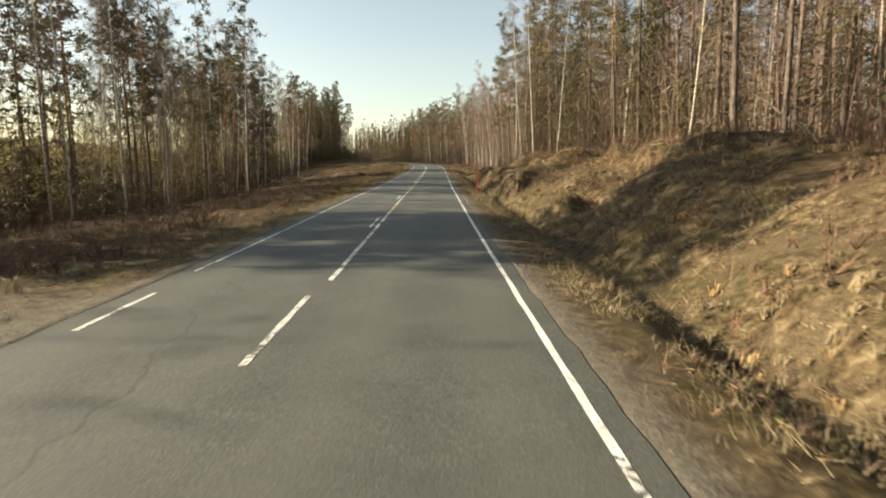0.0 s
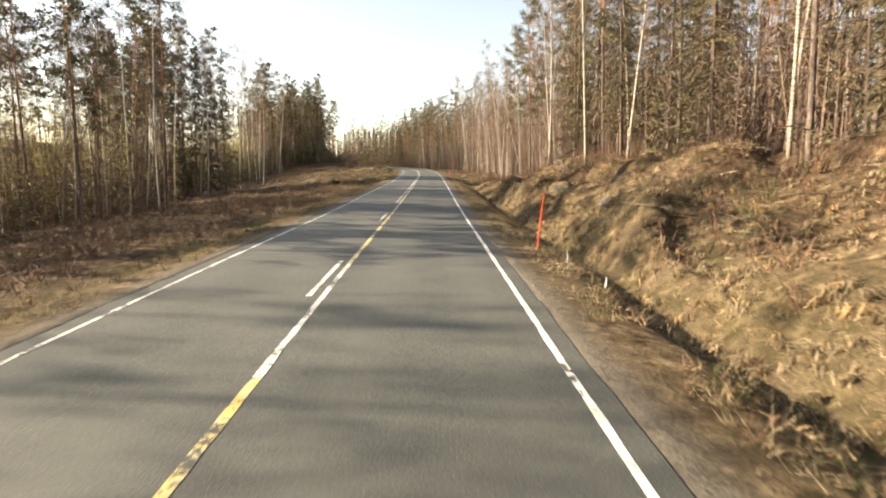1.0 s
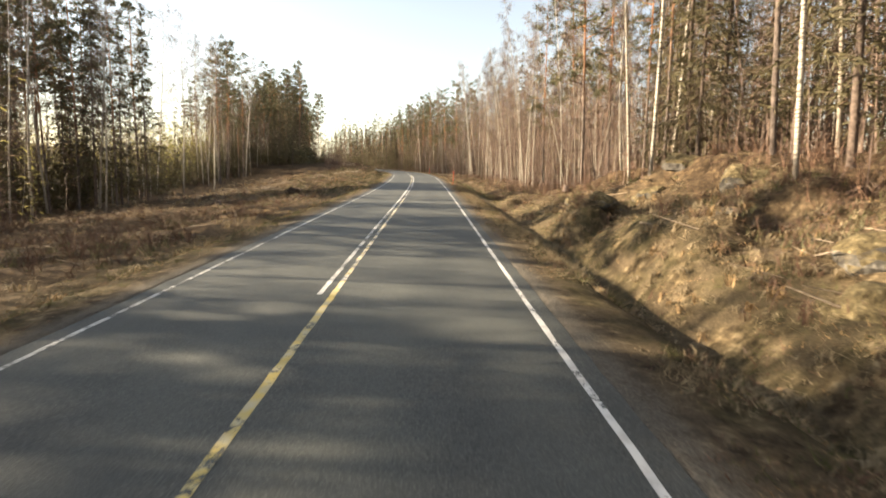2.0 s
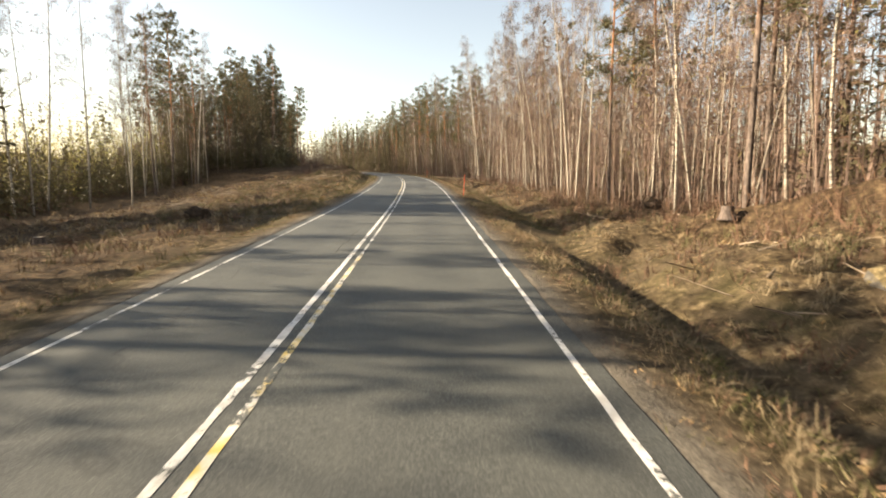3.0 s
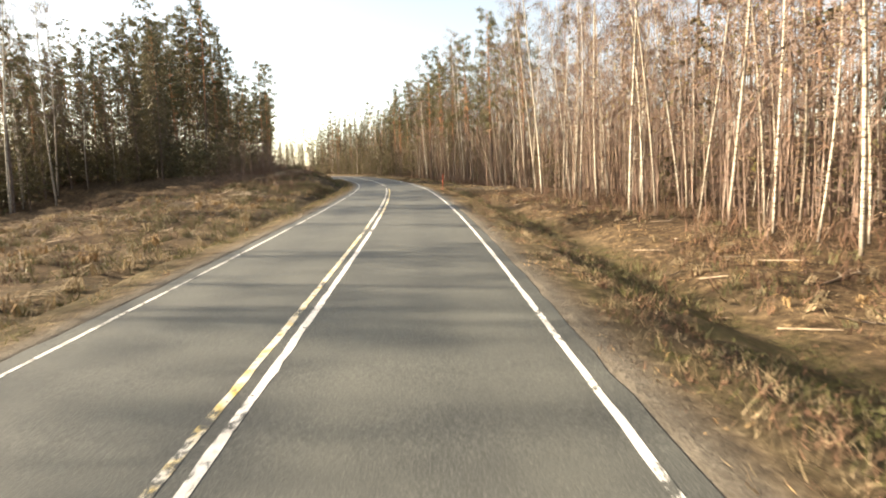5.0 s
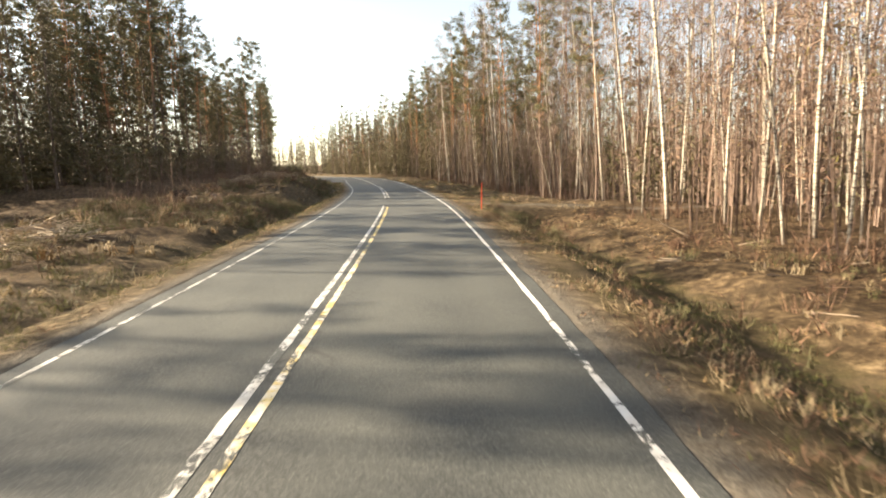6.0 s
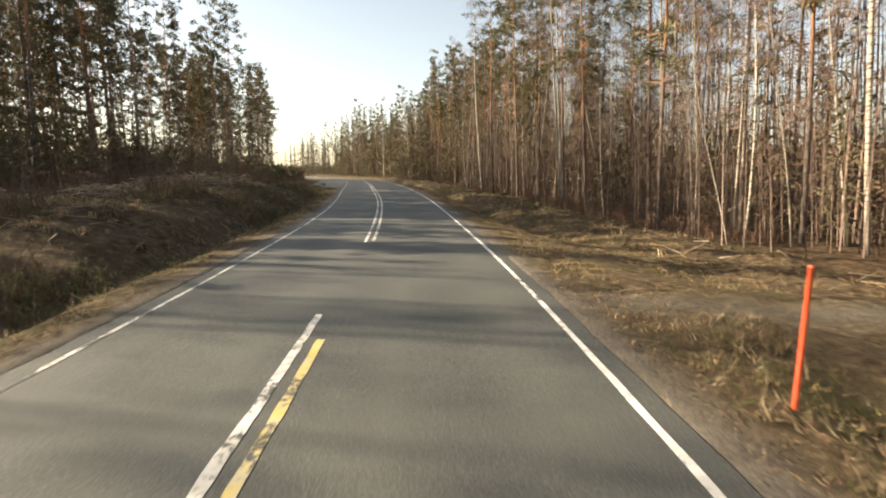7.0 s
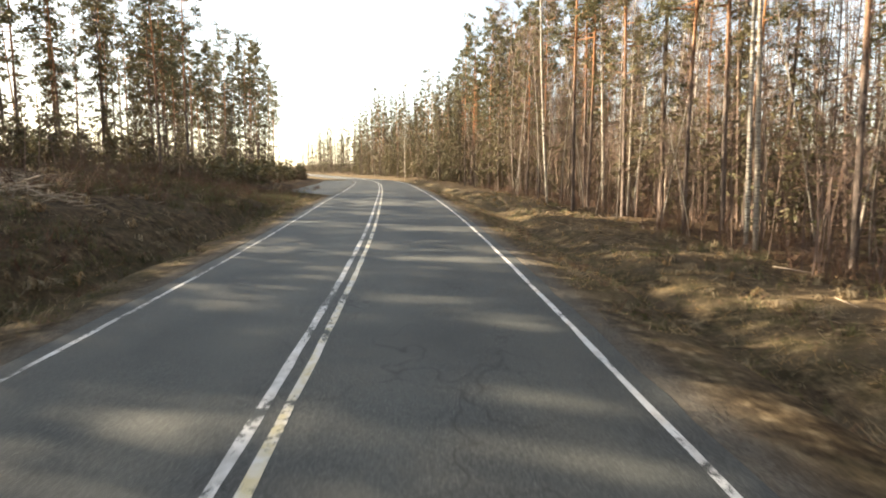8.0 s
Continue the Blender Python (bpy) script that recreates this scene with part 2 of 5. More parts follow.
def make_asphalt():
    mat, n, l, b = material("asphalt", 0.72, 0.35)
    col, grain = asphalt_colour(n, l)
    uv = n.new("ShaderNodeUVMap").outputs["UV"]
    # long wandering cracks
    crack = n.new("ShaderNodeTexVoronoi")
    crack.feature = "DISTANCE_TO_EDGE"
    crack.inputs["Scale"].default_value = 1.0
    warp = n.new("ShaderNodeVectorMath")
    warp.operation = "ADD"
    wob = n.new("ShaderNodeTexNoise")
    wob.inputs["Scale"].default_value = 0.9
    l.new(uv, wob.inputs["Vector"])
    l.new(uv, warp.inputs[0])
    l.new(wob.outputs["Color"], warp.inputs[1])
    l.new(stretched(n, l, warp.outputs[0], (0.30, 0.055, 1)), crack.inputs["Vector"])
    line = ramp(n, l, crack.outputs["Distance"], [(0.0, (1, 1, 1)), (0.0022, (1, 1, 1)), (0.0045, (0, 0, 0))])
    some = ramp(n, l, noise_tex(n, l, stretched(n, l, uv, (0.25, 0.04, 1)), 1.0, 2), [(0.52, (0, 0, 0)), (0.60, (1, 1, 1))])
    fac = mixed(n, l, 1.0, line, some, "MULTIPLY")
    col = mixed(n, l, maths(n, l, "MULTIPLY", fac, 0.75), col, (0.03, 0.029, 0.027))
    l.new(col, b.inputs["Base Color"])
    bumped(n, l, b, grain, 0.5, 0.006)
    return mat


def make_paint(name, fresh, under, wear):
    mat, n, l, b = material(name, 0.6, 0.35)
    col, grain = asphalt_colour(n, l)
    pos = position(n)
    worn = noise_tex(n, l, pos, 14, 6, 0.75)
    patch = noise_tex(n, l, pos, 1.1, 3)
    lost = maths(n, l, "ADD", worn, maths(n, l, "MULTIPLY", maths(n, l, "SUBTRACT", patch, 0.5), 0.9))
    paint = mixed(n, l, ramp(n, l, noise_tex(n, l, pos, 5, 4), [(0.42, (0, 0, 0)), (0.62, (1, 1, 1))]), fresh, under)
    keep = ramp(n, l, lost, [(wear, (1, 1, 1)), (wear + 0.06, (0, 0, 0))])
    l.new(mixed(n, l, keep, col, paint), b.inputs["Base Color"])
    bumped(n, l, b, grain, 0.35, 0.004)
    return mat


def make_ground():
    """Gravel shoulder, straw verge and needle-strewn forest floor, laid out by the sheet's own zone map."""
    mat, n, l, b = material("verge_ground", 0.95, 0.1)
    pos = position(n)
    zone = n.new("ShaderNodeAttribute")
    zone.attribute_name = "zone"
    sep = n.new("ShaderNodeSeparateColor")
    l.new(zone.outputs["Color"], sep.inputs[0])
    fine, mid, wide = noise_tex(n, l, pos, 38, 5, 0.7), noise_tex(n, l, pos, 4.0, 5, 0.65), noise_tex(n, l, pos, 0.55, 4)
    edge = maths(n, l, "MULTIPLY", maths(n, l, "SUBTRACT", mid, 0.5), 0.9)
    gravel = ramp(n, l, fine, [(0.30, (0.060, 0.053, 0.043)), (0.5, (0.130, 0.114, 0.092)), (0.72, (0.25, 0.22, 0.18))])
    straw = ramp(n, l, mid, [(0.34, (0.026, 0.018, 0.011)), (0.47, (0.074, 0.053, 0.031)), (0.57, (0.150, 0.111, 0.065)), (0.70, (0.34, 0.265, 0.168))])
    straw = mixed(n, l, 0.55, straw, ramp(n, l, fine, [(0.3, (0.25, 0.24, 0.22)), (0.7, (0.75, 0.74, 0.70))]), "OVERLAY")
    moss = ramp(n, l, fine, [(0.3, (0.032, 0.029, 0.014)), (0.7, (0.100, 0.088, 0.040))])
    green = ramp(n, l, maths(n, l, "ADD", wide, maths(n, l, "MULTIPLY", sep.outputs[2], 0.19)), [(0.58, (0, 0, 0)), (0.74, (1, 1, 1))])
    straw = mixed(n, l, maths(n, l, "MULTIPLY", green, maths(n, l, "ADD", maths(n, l, "MULTIPLY", sep.outputs[2], 0.24), 0.32), True), straw, moss)
    leaves = ramp(n, l, fine, [(0.32, (0.042, 0.031, 0.020)), (0.5, (0.108, 0.080, 0.049)), (0.7, (0.235, 0.178, 0.112))])
    straw = mixed(n, l, ramp(n, l, noise_tex(n, l, pos, 0.9, 5, 0.7), [(0.46, (0, 0, 0)), (0.58, (0.7, 0.7, 0.7))]), straw, leaves)
    litter = ramp(n, l, mid, [(0.3, (0.028, 0.019, 0.012)), (0.5, (0.072, 0.049, 0.029)), (0.72, (0.18, 0.128, 0.074))])
    litter = mixed(n, l, 0.5, litter, ramp(n, l, fine, [(0.3, (0.22, 0.2, 0.2)), (0.7, (0.75, 0.72, 0.68))]), "OVERLAY")
    col = mixed(n, l, maths(n, l, "ADD", sep.outputs[1], edge, True), straw, litter)
    col = mixed(n, l, maths(n, l, "ADD", sep.outputs[0], maths(n, l, "MULTIPLY", edge, maths(n, l, "MULTIPLY", sep.outputs[0], 1.6)), True), col, gravel)
    l.new(col, b.inputs["Base Color"])
    bumped(n, l, b, maths(n, l, "ADD", fine, maths(n, l, "MULTIPLY", mid, 3.0)), 0.8, 0.05)
    return mat


def make_plain(name, dark, light, scale, rough=0.85, spec=0.2, bump=0.0, trans=0.0, vary=0.25):
    """A natural surface: two tones by noise, each object or island a little different."""
    mat, n, l, b = material(name, rough, spec)
    pos = position(n)
    col = ramp(n, l, noise_tex(n, l, pos, scale, 5, 0.65), [(0.32, dark), (0.68, light)])
    geo = n.new("ShaderNodeNewGeometry")
    obj = n.new("ShaderNodeObjectInfo")
    r = maths(n, l, "ADD", maths(n, l, "MULTIPLY", geo.outputs["Random Per Island"], 0.6), maths(n, l, "MULTIPLY", obj.outputs["Random"], 0.4))
    hsv = n.new("ShaderNodeHueSaturation")
    l.new(col, hsv.inputs["Color"])
    l.new(maths(n, l, "ADD", maths(n, l, "MULTIPLY", r, 2 * vary), 1 - vary), hsv.inputs["Value"])
    l.new(hsv.outputs["Color"], b.inputs["Base Color"])
    if bump:
        bumped(n, l, b, noise_tex(n, l, pos, scale * 2, 4), 0.7, bump)
    if trans:
        t = n.new("ShaderNodeBsdfTranslucent")
        l.new(hsv.outputs["Color"], t.inputs["Color"])
        mx = n.new("ShaderNodeMixShader")
        mx.inputs[0].default_value = trans
        l.new(b.outputs[0], mx.inputs[1])
        l.new(t.outputs[0], mx.inputs[2])
        l.new(mx.outputs[0], n["Material Output"].inputs["Surface"])
    return mat


def make_birch_bark():
    mat, n, l, b = material("birch_bark", 0.7, 0.25)
    tc = n.new("ShaderNodeTexCoord").outputs["Object"]
    bands = noise_tex(n, l, stretched(n, l, tc, (3.0, 3.0, 16.0)), 1.0, 5, 0.7)
    col = ramp(n, l, bands, [(0.38, (0.03, 0.027, 0.024)), (0.44, (0.24, 0.21, 0.17)), (0.50, (0.43, 0.39, 0.32)), (0.8, (0.60, 0.56, 0.47))])
    sep = n.new("ShaderNodeSeparateXYZ")
    l.new(tc, sep.inputs[0])
    foot = maths(n, l, "ADD", sep.outputs[2], maths(n, l, "MULTIPLY", noise_tex(n, l, stretched(n, l, tc, (4, 4, 1.2)), 1.0, 4), 2.0))
    col = mixed(n, l, ramp(n, l, maths(n, l, "MULTIPLY", foot, 0.2), [(0.20, (1, 1, 1)), (0.42, (0, 0, 0))]), col, (0.13, 0.11, 0.09))
    obj = n.new("ShaderNodeObjectInfo").outputs["Random"]
    col = mixed(n, l, maths(n, l, "MULTIPLY", obj, 0.7), col, (0.20, 0.16, 0.12))
    l.new(col, b.inputs["Base Color"])
    bumped(n, l, b, bands, 0.5, 0.02)
    return mat


def make_pine_bark():
    mat, n, l, b = material("pine_bark", 0.9, 0.15)
    tc = n.new("ShaderNodeTexCoord").outputs["Object"]
    plates = noise_tex(n, l, stretched(n, l, tc, (9, 9, 3)), 1.0, 5, 0.7)
    low = ramp(n, l, plates, [(0.35, (0.045, 0.035, 0.03)), (0.65, (0.19, 0.15, 0.125))])
    high = ramp(n, l, plates, [(0.35, (0.17, 0.075, 0.035)), (0.65, (0.40, 0.20, 0.10))])
    sep = n.new("ShaderNodeSeparateXYZ")
    l.new(tc, sep.inputs[0])
    up = ramp(n, l, maths(n, l, "MULTIPLY", maths(n, l, "ADD", sep.outputs[2], plates), 0.05), [(0.30, (0, 0, 0)), (0.55, (1, 1, 1))])
    l.new(mixed(n, l, up, low, high), b.inputs["Base Color"])
    bumped(n, l, b, plates, 0.8, 0.03)
    return mat


ASPHALT = make_asphalt()
WHITE_PAINT = make_paint("white_road_paint", (0.68, 0.67, 0.63), (0.52, 0.50, 0.46), 0.58)
WORN_PAINT = make_paint("worn_white_paint", (0.62, 0.61, 0.57), (0.42, 0.41, 0.37), 0.52)
YELLOW_PAINT = make_paint("yellow_road_paint", (0.54, 0.41, 0.12), (0.46, 0.41, 0.26), 0.53)
PALE_PAINT = make_paint("white_over_yellow_paint", (0.62, 0.60, 0.54), (0.52, 0.46, 0.28), 0.54)
MIXED_PAINT = make_paint("yellow_over_white_paint", (0.62, 0.60, 0.54), (0.58, 0.43, 0.12), 0.54)
GROUND = make_ground()
GRAVEL = make_plain("shoulder_gravel", (0.10, 0.085, 0.065), (0.32, 0.275, 0.215), 30, bump=0.02, vary=0.3)
BIRCH_BARK, PINE_BARK = make_birch_bark(), make_pine_bark()
SPRUCE_BARK = make_plain("spruce_bark", (0.05, 0.035, 0.027), (0.16, 0.12, 0.095), 9, bump=0.02)
TWIG = make_plain("birch_twigs", (0.098, 0.068, 0.054), (0.225, 0.160, 0.126), 1.5, vary=0.3)
BUD = make_plain("birch_buds", (0.24, 0.215, 0.075), (0.36, 0.32, 0.12), 2.0, trans=0.5, vary=0.3)
CATKIN = make_plain("birch_catkins", (0.24, 0.16, 0.11), (0.38, 0.27, 0.185), 2.0, trans=0.35, vary=0.3)
PINE_NEEDLE = make_plain("pine_needles", (0.054, 0.054, 0.027), (0.152, 0.138, 0.066), 1.2, rough=0.6, trans=0.12, vary=0.3)
SPRUCE_NEEDLE = make_plain("spruce_needles", (0.048, 0.044, 0.023), (0.142, 0.117, 0.060), 1.2, rough=0.65, trans=0.15, vary=0.3)
STRAW = make_plain("dry_grass", (0.180, 0.134, 0.078), (0.42, 0.335, 0.215), 3.0, trans=0.25, vary=0.35)
GREEN_GRASS = make_plain("new_grass", (0.050, 0.057, 0.020), (0.122, 0.120, 0.043), 3.0, trans=0.25, vary=0.35)
BRUSH = make_plain("bare_brush", (0.085, 0.045, 0.03), (0.21, 0.125, 0.08), 2.0, vary=0.35)
STONE = make_plain("granite", (0.05, 0.045, 0.038), (0.20, 0.185, 0.155), 5.0, bump=0.04)
DEAD_WOOD = make_plain("dead_wood", (0.13, 0.098, 0.07), (0.33, 0.26, 0.19), 5.0, bump=0.01)
LEAF_LITTER = make_plain("fallen_leaves", (0.20, 0.12, 0.055), (0.42, 0.29, 0.15), 4.0, vary=0.4)
EARTH = make_plain("root_earth", (0.025, 0.018, 0.012), (0.085, 0.06, 0.04), 6.0, bump=0.05)
POLE_RED = make_plain("orange_red_plastic", (0.62, 0.075, 0.03), (0.72, 0.11, 0.045), 6.0, rough=0.5, spec=0.4, vary=0.05)
WHITE_PLASTIC = make_plain("white_plastic", (0.66, 0.65, 0.62), (0.8, 0.79, 0.76), 6.0, rough=0.5, vary=0.05)

# ---- ground: one sheet that reaches the horizon ----
US = np.unique(np.round(np.concatenate([
    np.arange(-600, -120, 60), np.arange(-120, -50, 10), np.arange(-50, -22, 2.0), np.arange(-22, -12, 0.8), np.arange(-12, -LANES - 0.3, 0.3),
    [-LANES - 0.3, -LANES - 0.25, 0.2, 0.25], np.arange(0.45, 11, 0.3), np.arange(11, 22, 0.8), np.arange(22, 50, 2.0), np.arange(50, 120, 10), np.arange(120, 601, 60)]), 3))
YS = np.unique(np.round(np.concatenate([np.arange(-400, -40, 40), np.arange(-40, -4, 3), np.arange(-4, 200, 0.55), np.arange(200, 300, 2), np.arange(300, 1200, 60)]), 3))


def build_ground():
    nu, ny = len(US), len(YS)
    v, zone = np.zeros((ny, nu, 3)), np.zeros((ny, nu, 4))
    for j, y in enumerate(YS):
        for i, u in enumerate(US):
            v[j, i] = road_x(y, u), y, ground_z(y, u)
            d = u if u > 0 else -LANES - u
            hem = 0.5 if u > 0 and 92 < y < 150 else 0.45
            apron = max(0.0, 1 - abs(y - 4.5) / 5.0) if u < 0 else 0.0
            stony = 1.0 if d < hem else max(0.0, 1 - (d - hem) / 0.4)
            if apron > 0 and d < 6:
                stony = max(stony, min(1.0, apron * 2))
            if u > 0 and 0.7 < d < 14:
                stony = max(stony, 0.85 * max(0.0, 1 - abs(y - 151.0 + 0.08 * d) / 1.0))
            edge = (5.0 if 82 < y < 149 else 7.5) if u > 0 else 3.6
            zone[j, i] = stony, min(1.0, max(0.0, (d - edge + 2) / 4)), (2.4 if 1.9 < d < 4.5 and u > 0 and 84 < y < 148 else 1.0) if 0.8 < d < 4.8 else 0.0, 1
    idx = np.arange(nu * ny).reshape(ny, nu)
    a, b, c, d = idx[:-1, :-1].ravel(), idx[:-1, 1:].ravel(), idx[1:, 1:].ravel(), idx[1:, :-1].ravel()
    tris = np.concatenate([np.stack([a, b, c], 1), np.stack([a, c, d], 1)])
    me = raw_mesh("ground", v.reshape(-1, 3), tris, np.zeros(len(tris), int), [GROUND])
    att = me.color_attributes.new("zone", "FLOAT_COLOR", "POINT")
    att.data.foreach_set("color", zone.astype(np.float32).ravel())
    tagged(new("ground", me), "uneven forest ground with dead grass and needles", "ground", kind="structure")


build_ground()


# ---- road ----
def ribbon(name, u0, u1, y0, y1, lift, mat, step=1.0, thick=0.0, ragged=0.0, seed=1):
    """A strip along the road between two distances from the right edge line."""
    rng = np.random.default_rng(seed)
    n = max(2, int((y1 - y0) / step) + 1)
    ys = np.linspace(y0, y1, n)
    cols = [u0, u1] if u1 - u0 < 1 else list(np.linspace(u0, u1, 9))
    bm = bmesh.new()
    uvl = bm.loops.layers.uv.new("UVMap")
    rows = []
    for y in ys:
        jit = rng.normal(0, ragged, 2) if ragged else (0, 0)
        row = []
        for k, u in enumerate(cols):
            w = u + (jit[0] if k == 0 else jit[1] if k == len(cols) - 1 else 0)
            row.append((bm.verts.new((road_x(y, w), y, road_z(y) + lift)), w, y))
        rows.append(row)
    for r, s in zip(rows, rows[1:]):
        for k in range(len(cols) - 1):
            q = [r[k], r[k + 1], s[k + 1], s[k]]
            fc = bm.faces.new([p[0] for p in q])
            fc.smooth = True
            for lp, p in zip(fc.loops, q):
                lp[uvl].uv = (p[1], p[2])
    if thick:
        low = {}
        for row in rows:
            for k in (0, -1):
                p = row[k]
                low[p[0]] = (bm.verts.new(p[0].co), bm.verts.new(p[0].co + Vector(((-0.05 if k == 0 else 0.05), 0, -thick))))
        for k in (0, -1):
            for r, s in zip(rows, rows[1:]):
                q = [low[r[k][0]][0], low[s[k][0]][0], low[s[k][0]][1], low[r[k][0]][1]]
                bm.faces.new(q if k == 0 else q[::-1])
    return new(name, bm_mesh(name, bm, mat))


tagged(ribbon("road", -LANES - 0.28, 0.27, -40, 420, 0.0, ASPHALT, 0.5, 0.05, 0.012), "worn grey asphalt country road with fine cracks", "road", kind="structure")
EDGE, LINE = 0.11, 0.10


def lay_by():
    """A paved strip that opens from the outer lane on the bend."""
    bm = bmesh.new()
    uvl = bm.loops.layers.uv.new("UVMap")
    rows = []
    for y in np.arange(202.0, 256.5, 1.0):
        a, c = min(1.0, (y - 201) / 7), min(1.0, (257 - y) / 9)
        out = 0.3 + 4.4 * a * a * (3 - 2 * a) * c * c * (3 - 2 * c)
        rows.append([(bm.verts.new((road_x(y, -LANES - d), y, road_z(y) - 0.012)), -LANES - d, y) for d in (0.2, 0.2 + out / 2, 0.2 + out)])
    for r, s in zip(rows, rows[1:]):
        for k in (0, 1):
            q = [r[k + 1], r[k], s[k], s[k + 1]]
            fc = bm.faces.new([p[0] for p in q])
            fc.smooth = True
            for lp, p in zip(fc.loops, q):
                lp[uvl].uv = (p[1], float(p[2]))
    tagged(new("lay_by", bm_mesh("lay_by", bm, ASPHALT)), "grey asphalt lay-by opening off the bend", "road", kind="structure")


lay_by()


def marking(name, u, y0, y1, mat, label, width=LINE, lift=0.004, ragged=0.005):
    width *= 0.82
    return tagged(ribbon(name, u - width / 2, u + width / 2, y0, y1, lift, mat, 0.25 if y1 - y0 < 40 else 0.5, 0.0, ragged, int(abs(y0 * 7 + u * 13)) + 3), label, "road marking", kind="structure")


marking("edge_line", 0.0, -30, 400, WHITE_PAINT, "worn white painted edge line on the asphalt", 0.10)
marking("edge_line", -LANES, 9.9, 203.0, WORN_PAINT, "thin worn white painted edge line on the asphalt", 0.085)
marking("edge_line", -LANES, 207.0, 400, WORN_PAINT, "thin worn white painted edge line on the asphalt", 0.10)
for y0, y1 in ((6.3, 8.2), (1.9, 3.9), (-2.5, -0.5)):
    marking("edge_line", -LANES + 0.12, y0, y1, WORN_PAINT, "short broken piece of white edge line", 0.10)
CR, CL = -3.087, -3.307  # the two centre lines
for y0, y1 in ((5.1, 8.0), (-7, -4), (-19, -16)):
    marking("centre_line", CR - 0.13, y0, y1, WORN_PAINT, "worn white centre dash on the asphalt")
# the right of the two centre lines, stretch by stretch
for y0, y1, paint, label, width in (
        (9.0, 21.0, WORN_PAINT, "long worn white centre line on the asphalt", 0.12),
        (21.0, 25.4, YELLOW_PAINT, "yellow centre line painted over white", 0.12),
        (25.4, 31.3, WORN_PAINT, "half worn white centre line", 0.11),
        (31.3, 50.0, YELLOW_PAINT, "worn yellow no-passing centre line", 0.12),
        (50.0, 74.0, MIXED_PAINT, "patchy white and yellow centre line", 0.11),
        (74.0, 84.5, WORN_PAINT, "thin worn white centre line", 0.08),
        (85.2, 86.4, WORN_PAINT, "short rest of a worn white centre line", 0.10),
        (87.2, 89.6, WORN_PAINT, "short rest of a worn white centre line", 0.10),
        (89.9, 122.0, WHITE_PAINT, "white centre line beside a worn yellow one", 0.12),
        (122.0, 134.0, MIXED_PAINT, "patchy white and yellow centre line", 0.12),
        (134.0, 148.6, YELLOW_PAINT, "worn yellow no-passing centre line", 0.12),
        (157.5, 330.0, PALE_PAINT, "worn white centre line with yellow rests", 0.115)):
    marking("centre_line", CR + (0.06 if y0 > 150 else 0.0), y0, y1, paint, label, width)
for y0, y1, paint, label, width in (
        (16.5, 19.5, WORN_PAINT, "worn white centre dash beside the long line", 0.10),
        (28.6, 31.7, WORN_PAINT, "worn white centre dash beside the long line", 0.11),
        (40.2, 43.5, WORN_PAINT, "worn white centre dash beside the long line", 0.11),
        (49.7, 66.0, WORN_PAINT, "worn white centre line beside the yellow one", 0.10),
        (66.0, 92.0, WHITE_PAINT, "white centre line with worn edges", 0.12),
        (92.0, 120.0, MIXED_PAINT, "faded yellow and white centre line", 0.11),
        (120.0, 149.7, WORN_PAINT, "worn white centre line with yellow traces", 0.13),
        (157.2, 330.0, WORN_PAINT, "worn white centre line on the bend", 0.12)):
    marking("centre_line", CL + (0.06 if y0 > 150 else 0.0), y0, y1, paint, label, width)


def road_crack(name, y0, y1, u, width, seed):
    """A wandering open crack along the lane."""
    rng = np.random.default_rng(seed)
    ys = np.arange(y0, y1, 0.12)
    wander = u + np.cumsum(rng.normal(0, 0.018, len(ys)))
    wander += np.linspace(0, u - wander[-1], len(ys))
    geo = Geo()
    v, t = [], []
    for k, (y, w) in enumerate(zip(ys, wander)):
        half = width * rng.uniform(0.35, 1.0) * min(1.0, (k + 1) / 5, (len(ys) - k) / 5) / 2
        v += [(road_x(y, w - half), y, road_z(y) + 0.003), (road_x(y, w + half), y, road_z(y) + 0.003)]
        if k:
            a = 2 * k - 2
            t += [(a, a + 1, a + 3), (a, a + 3, a + 2)]
    geo.add(v, t)
    tagged(new(name, geo.mesh(name, [CRACK_FILL], False)), "dark wandering crack in the asphalt", "road crack", kind="structure")


CRACK_FILL = make_plain("crack_dirt", (0.012, 0.011, 0.010), (0.035, 0.032, 0.028), 20, vary=0.1)
for number, (y0, y1, u, width) in enumerate(((73.8, 76.6, -3.70, 0.026), (76.9, 78.6, -3.74, 0.018))):
    road_crack("road_crack", y0, y1, u, width, 400 + number)


# ---- trees ----
def bent(height, rng, bend, segments, lean=0.0):
    z = np.linspace(0, height, segments + 1)
    ph = rng.uniform(0, 6.28, 2)
    s = z / height
    x = bend * (np.sin(s * 3.0 + ph[0]) - np.sin(ph[0])) + lean * height * s ** 1.4
    y = bend * (np.sin(s * 2.4 + ph[1]) - np.sin(ph[1]))
    return np.stack([x, y, z], 1)


def along(line, s):
    k = s * (len(line) - 1)
    i = min(int(k), len(line) - 2)
    return line[i] + (line[i + 1] - line[i]) * (k - i)


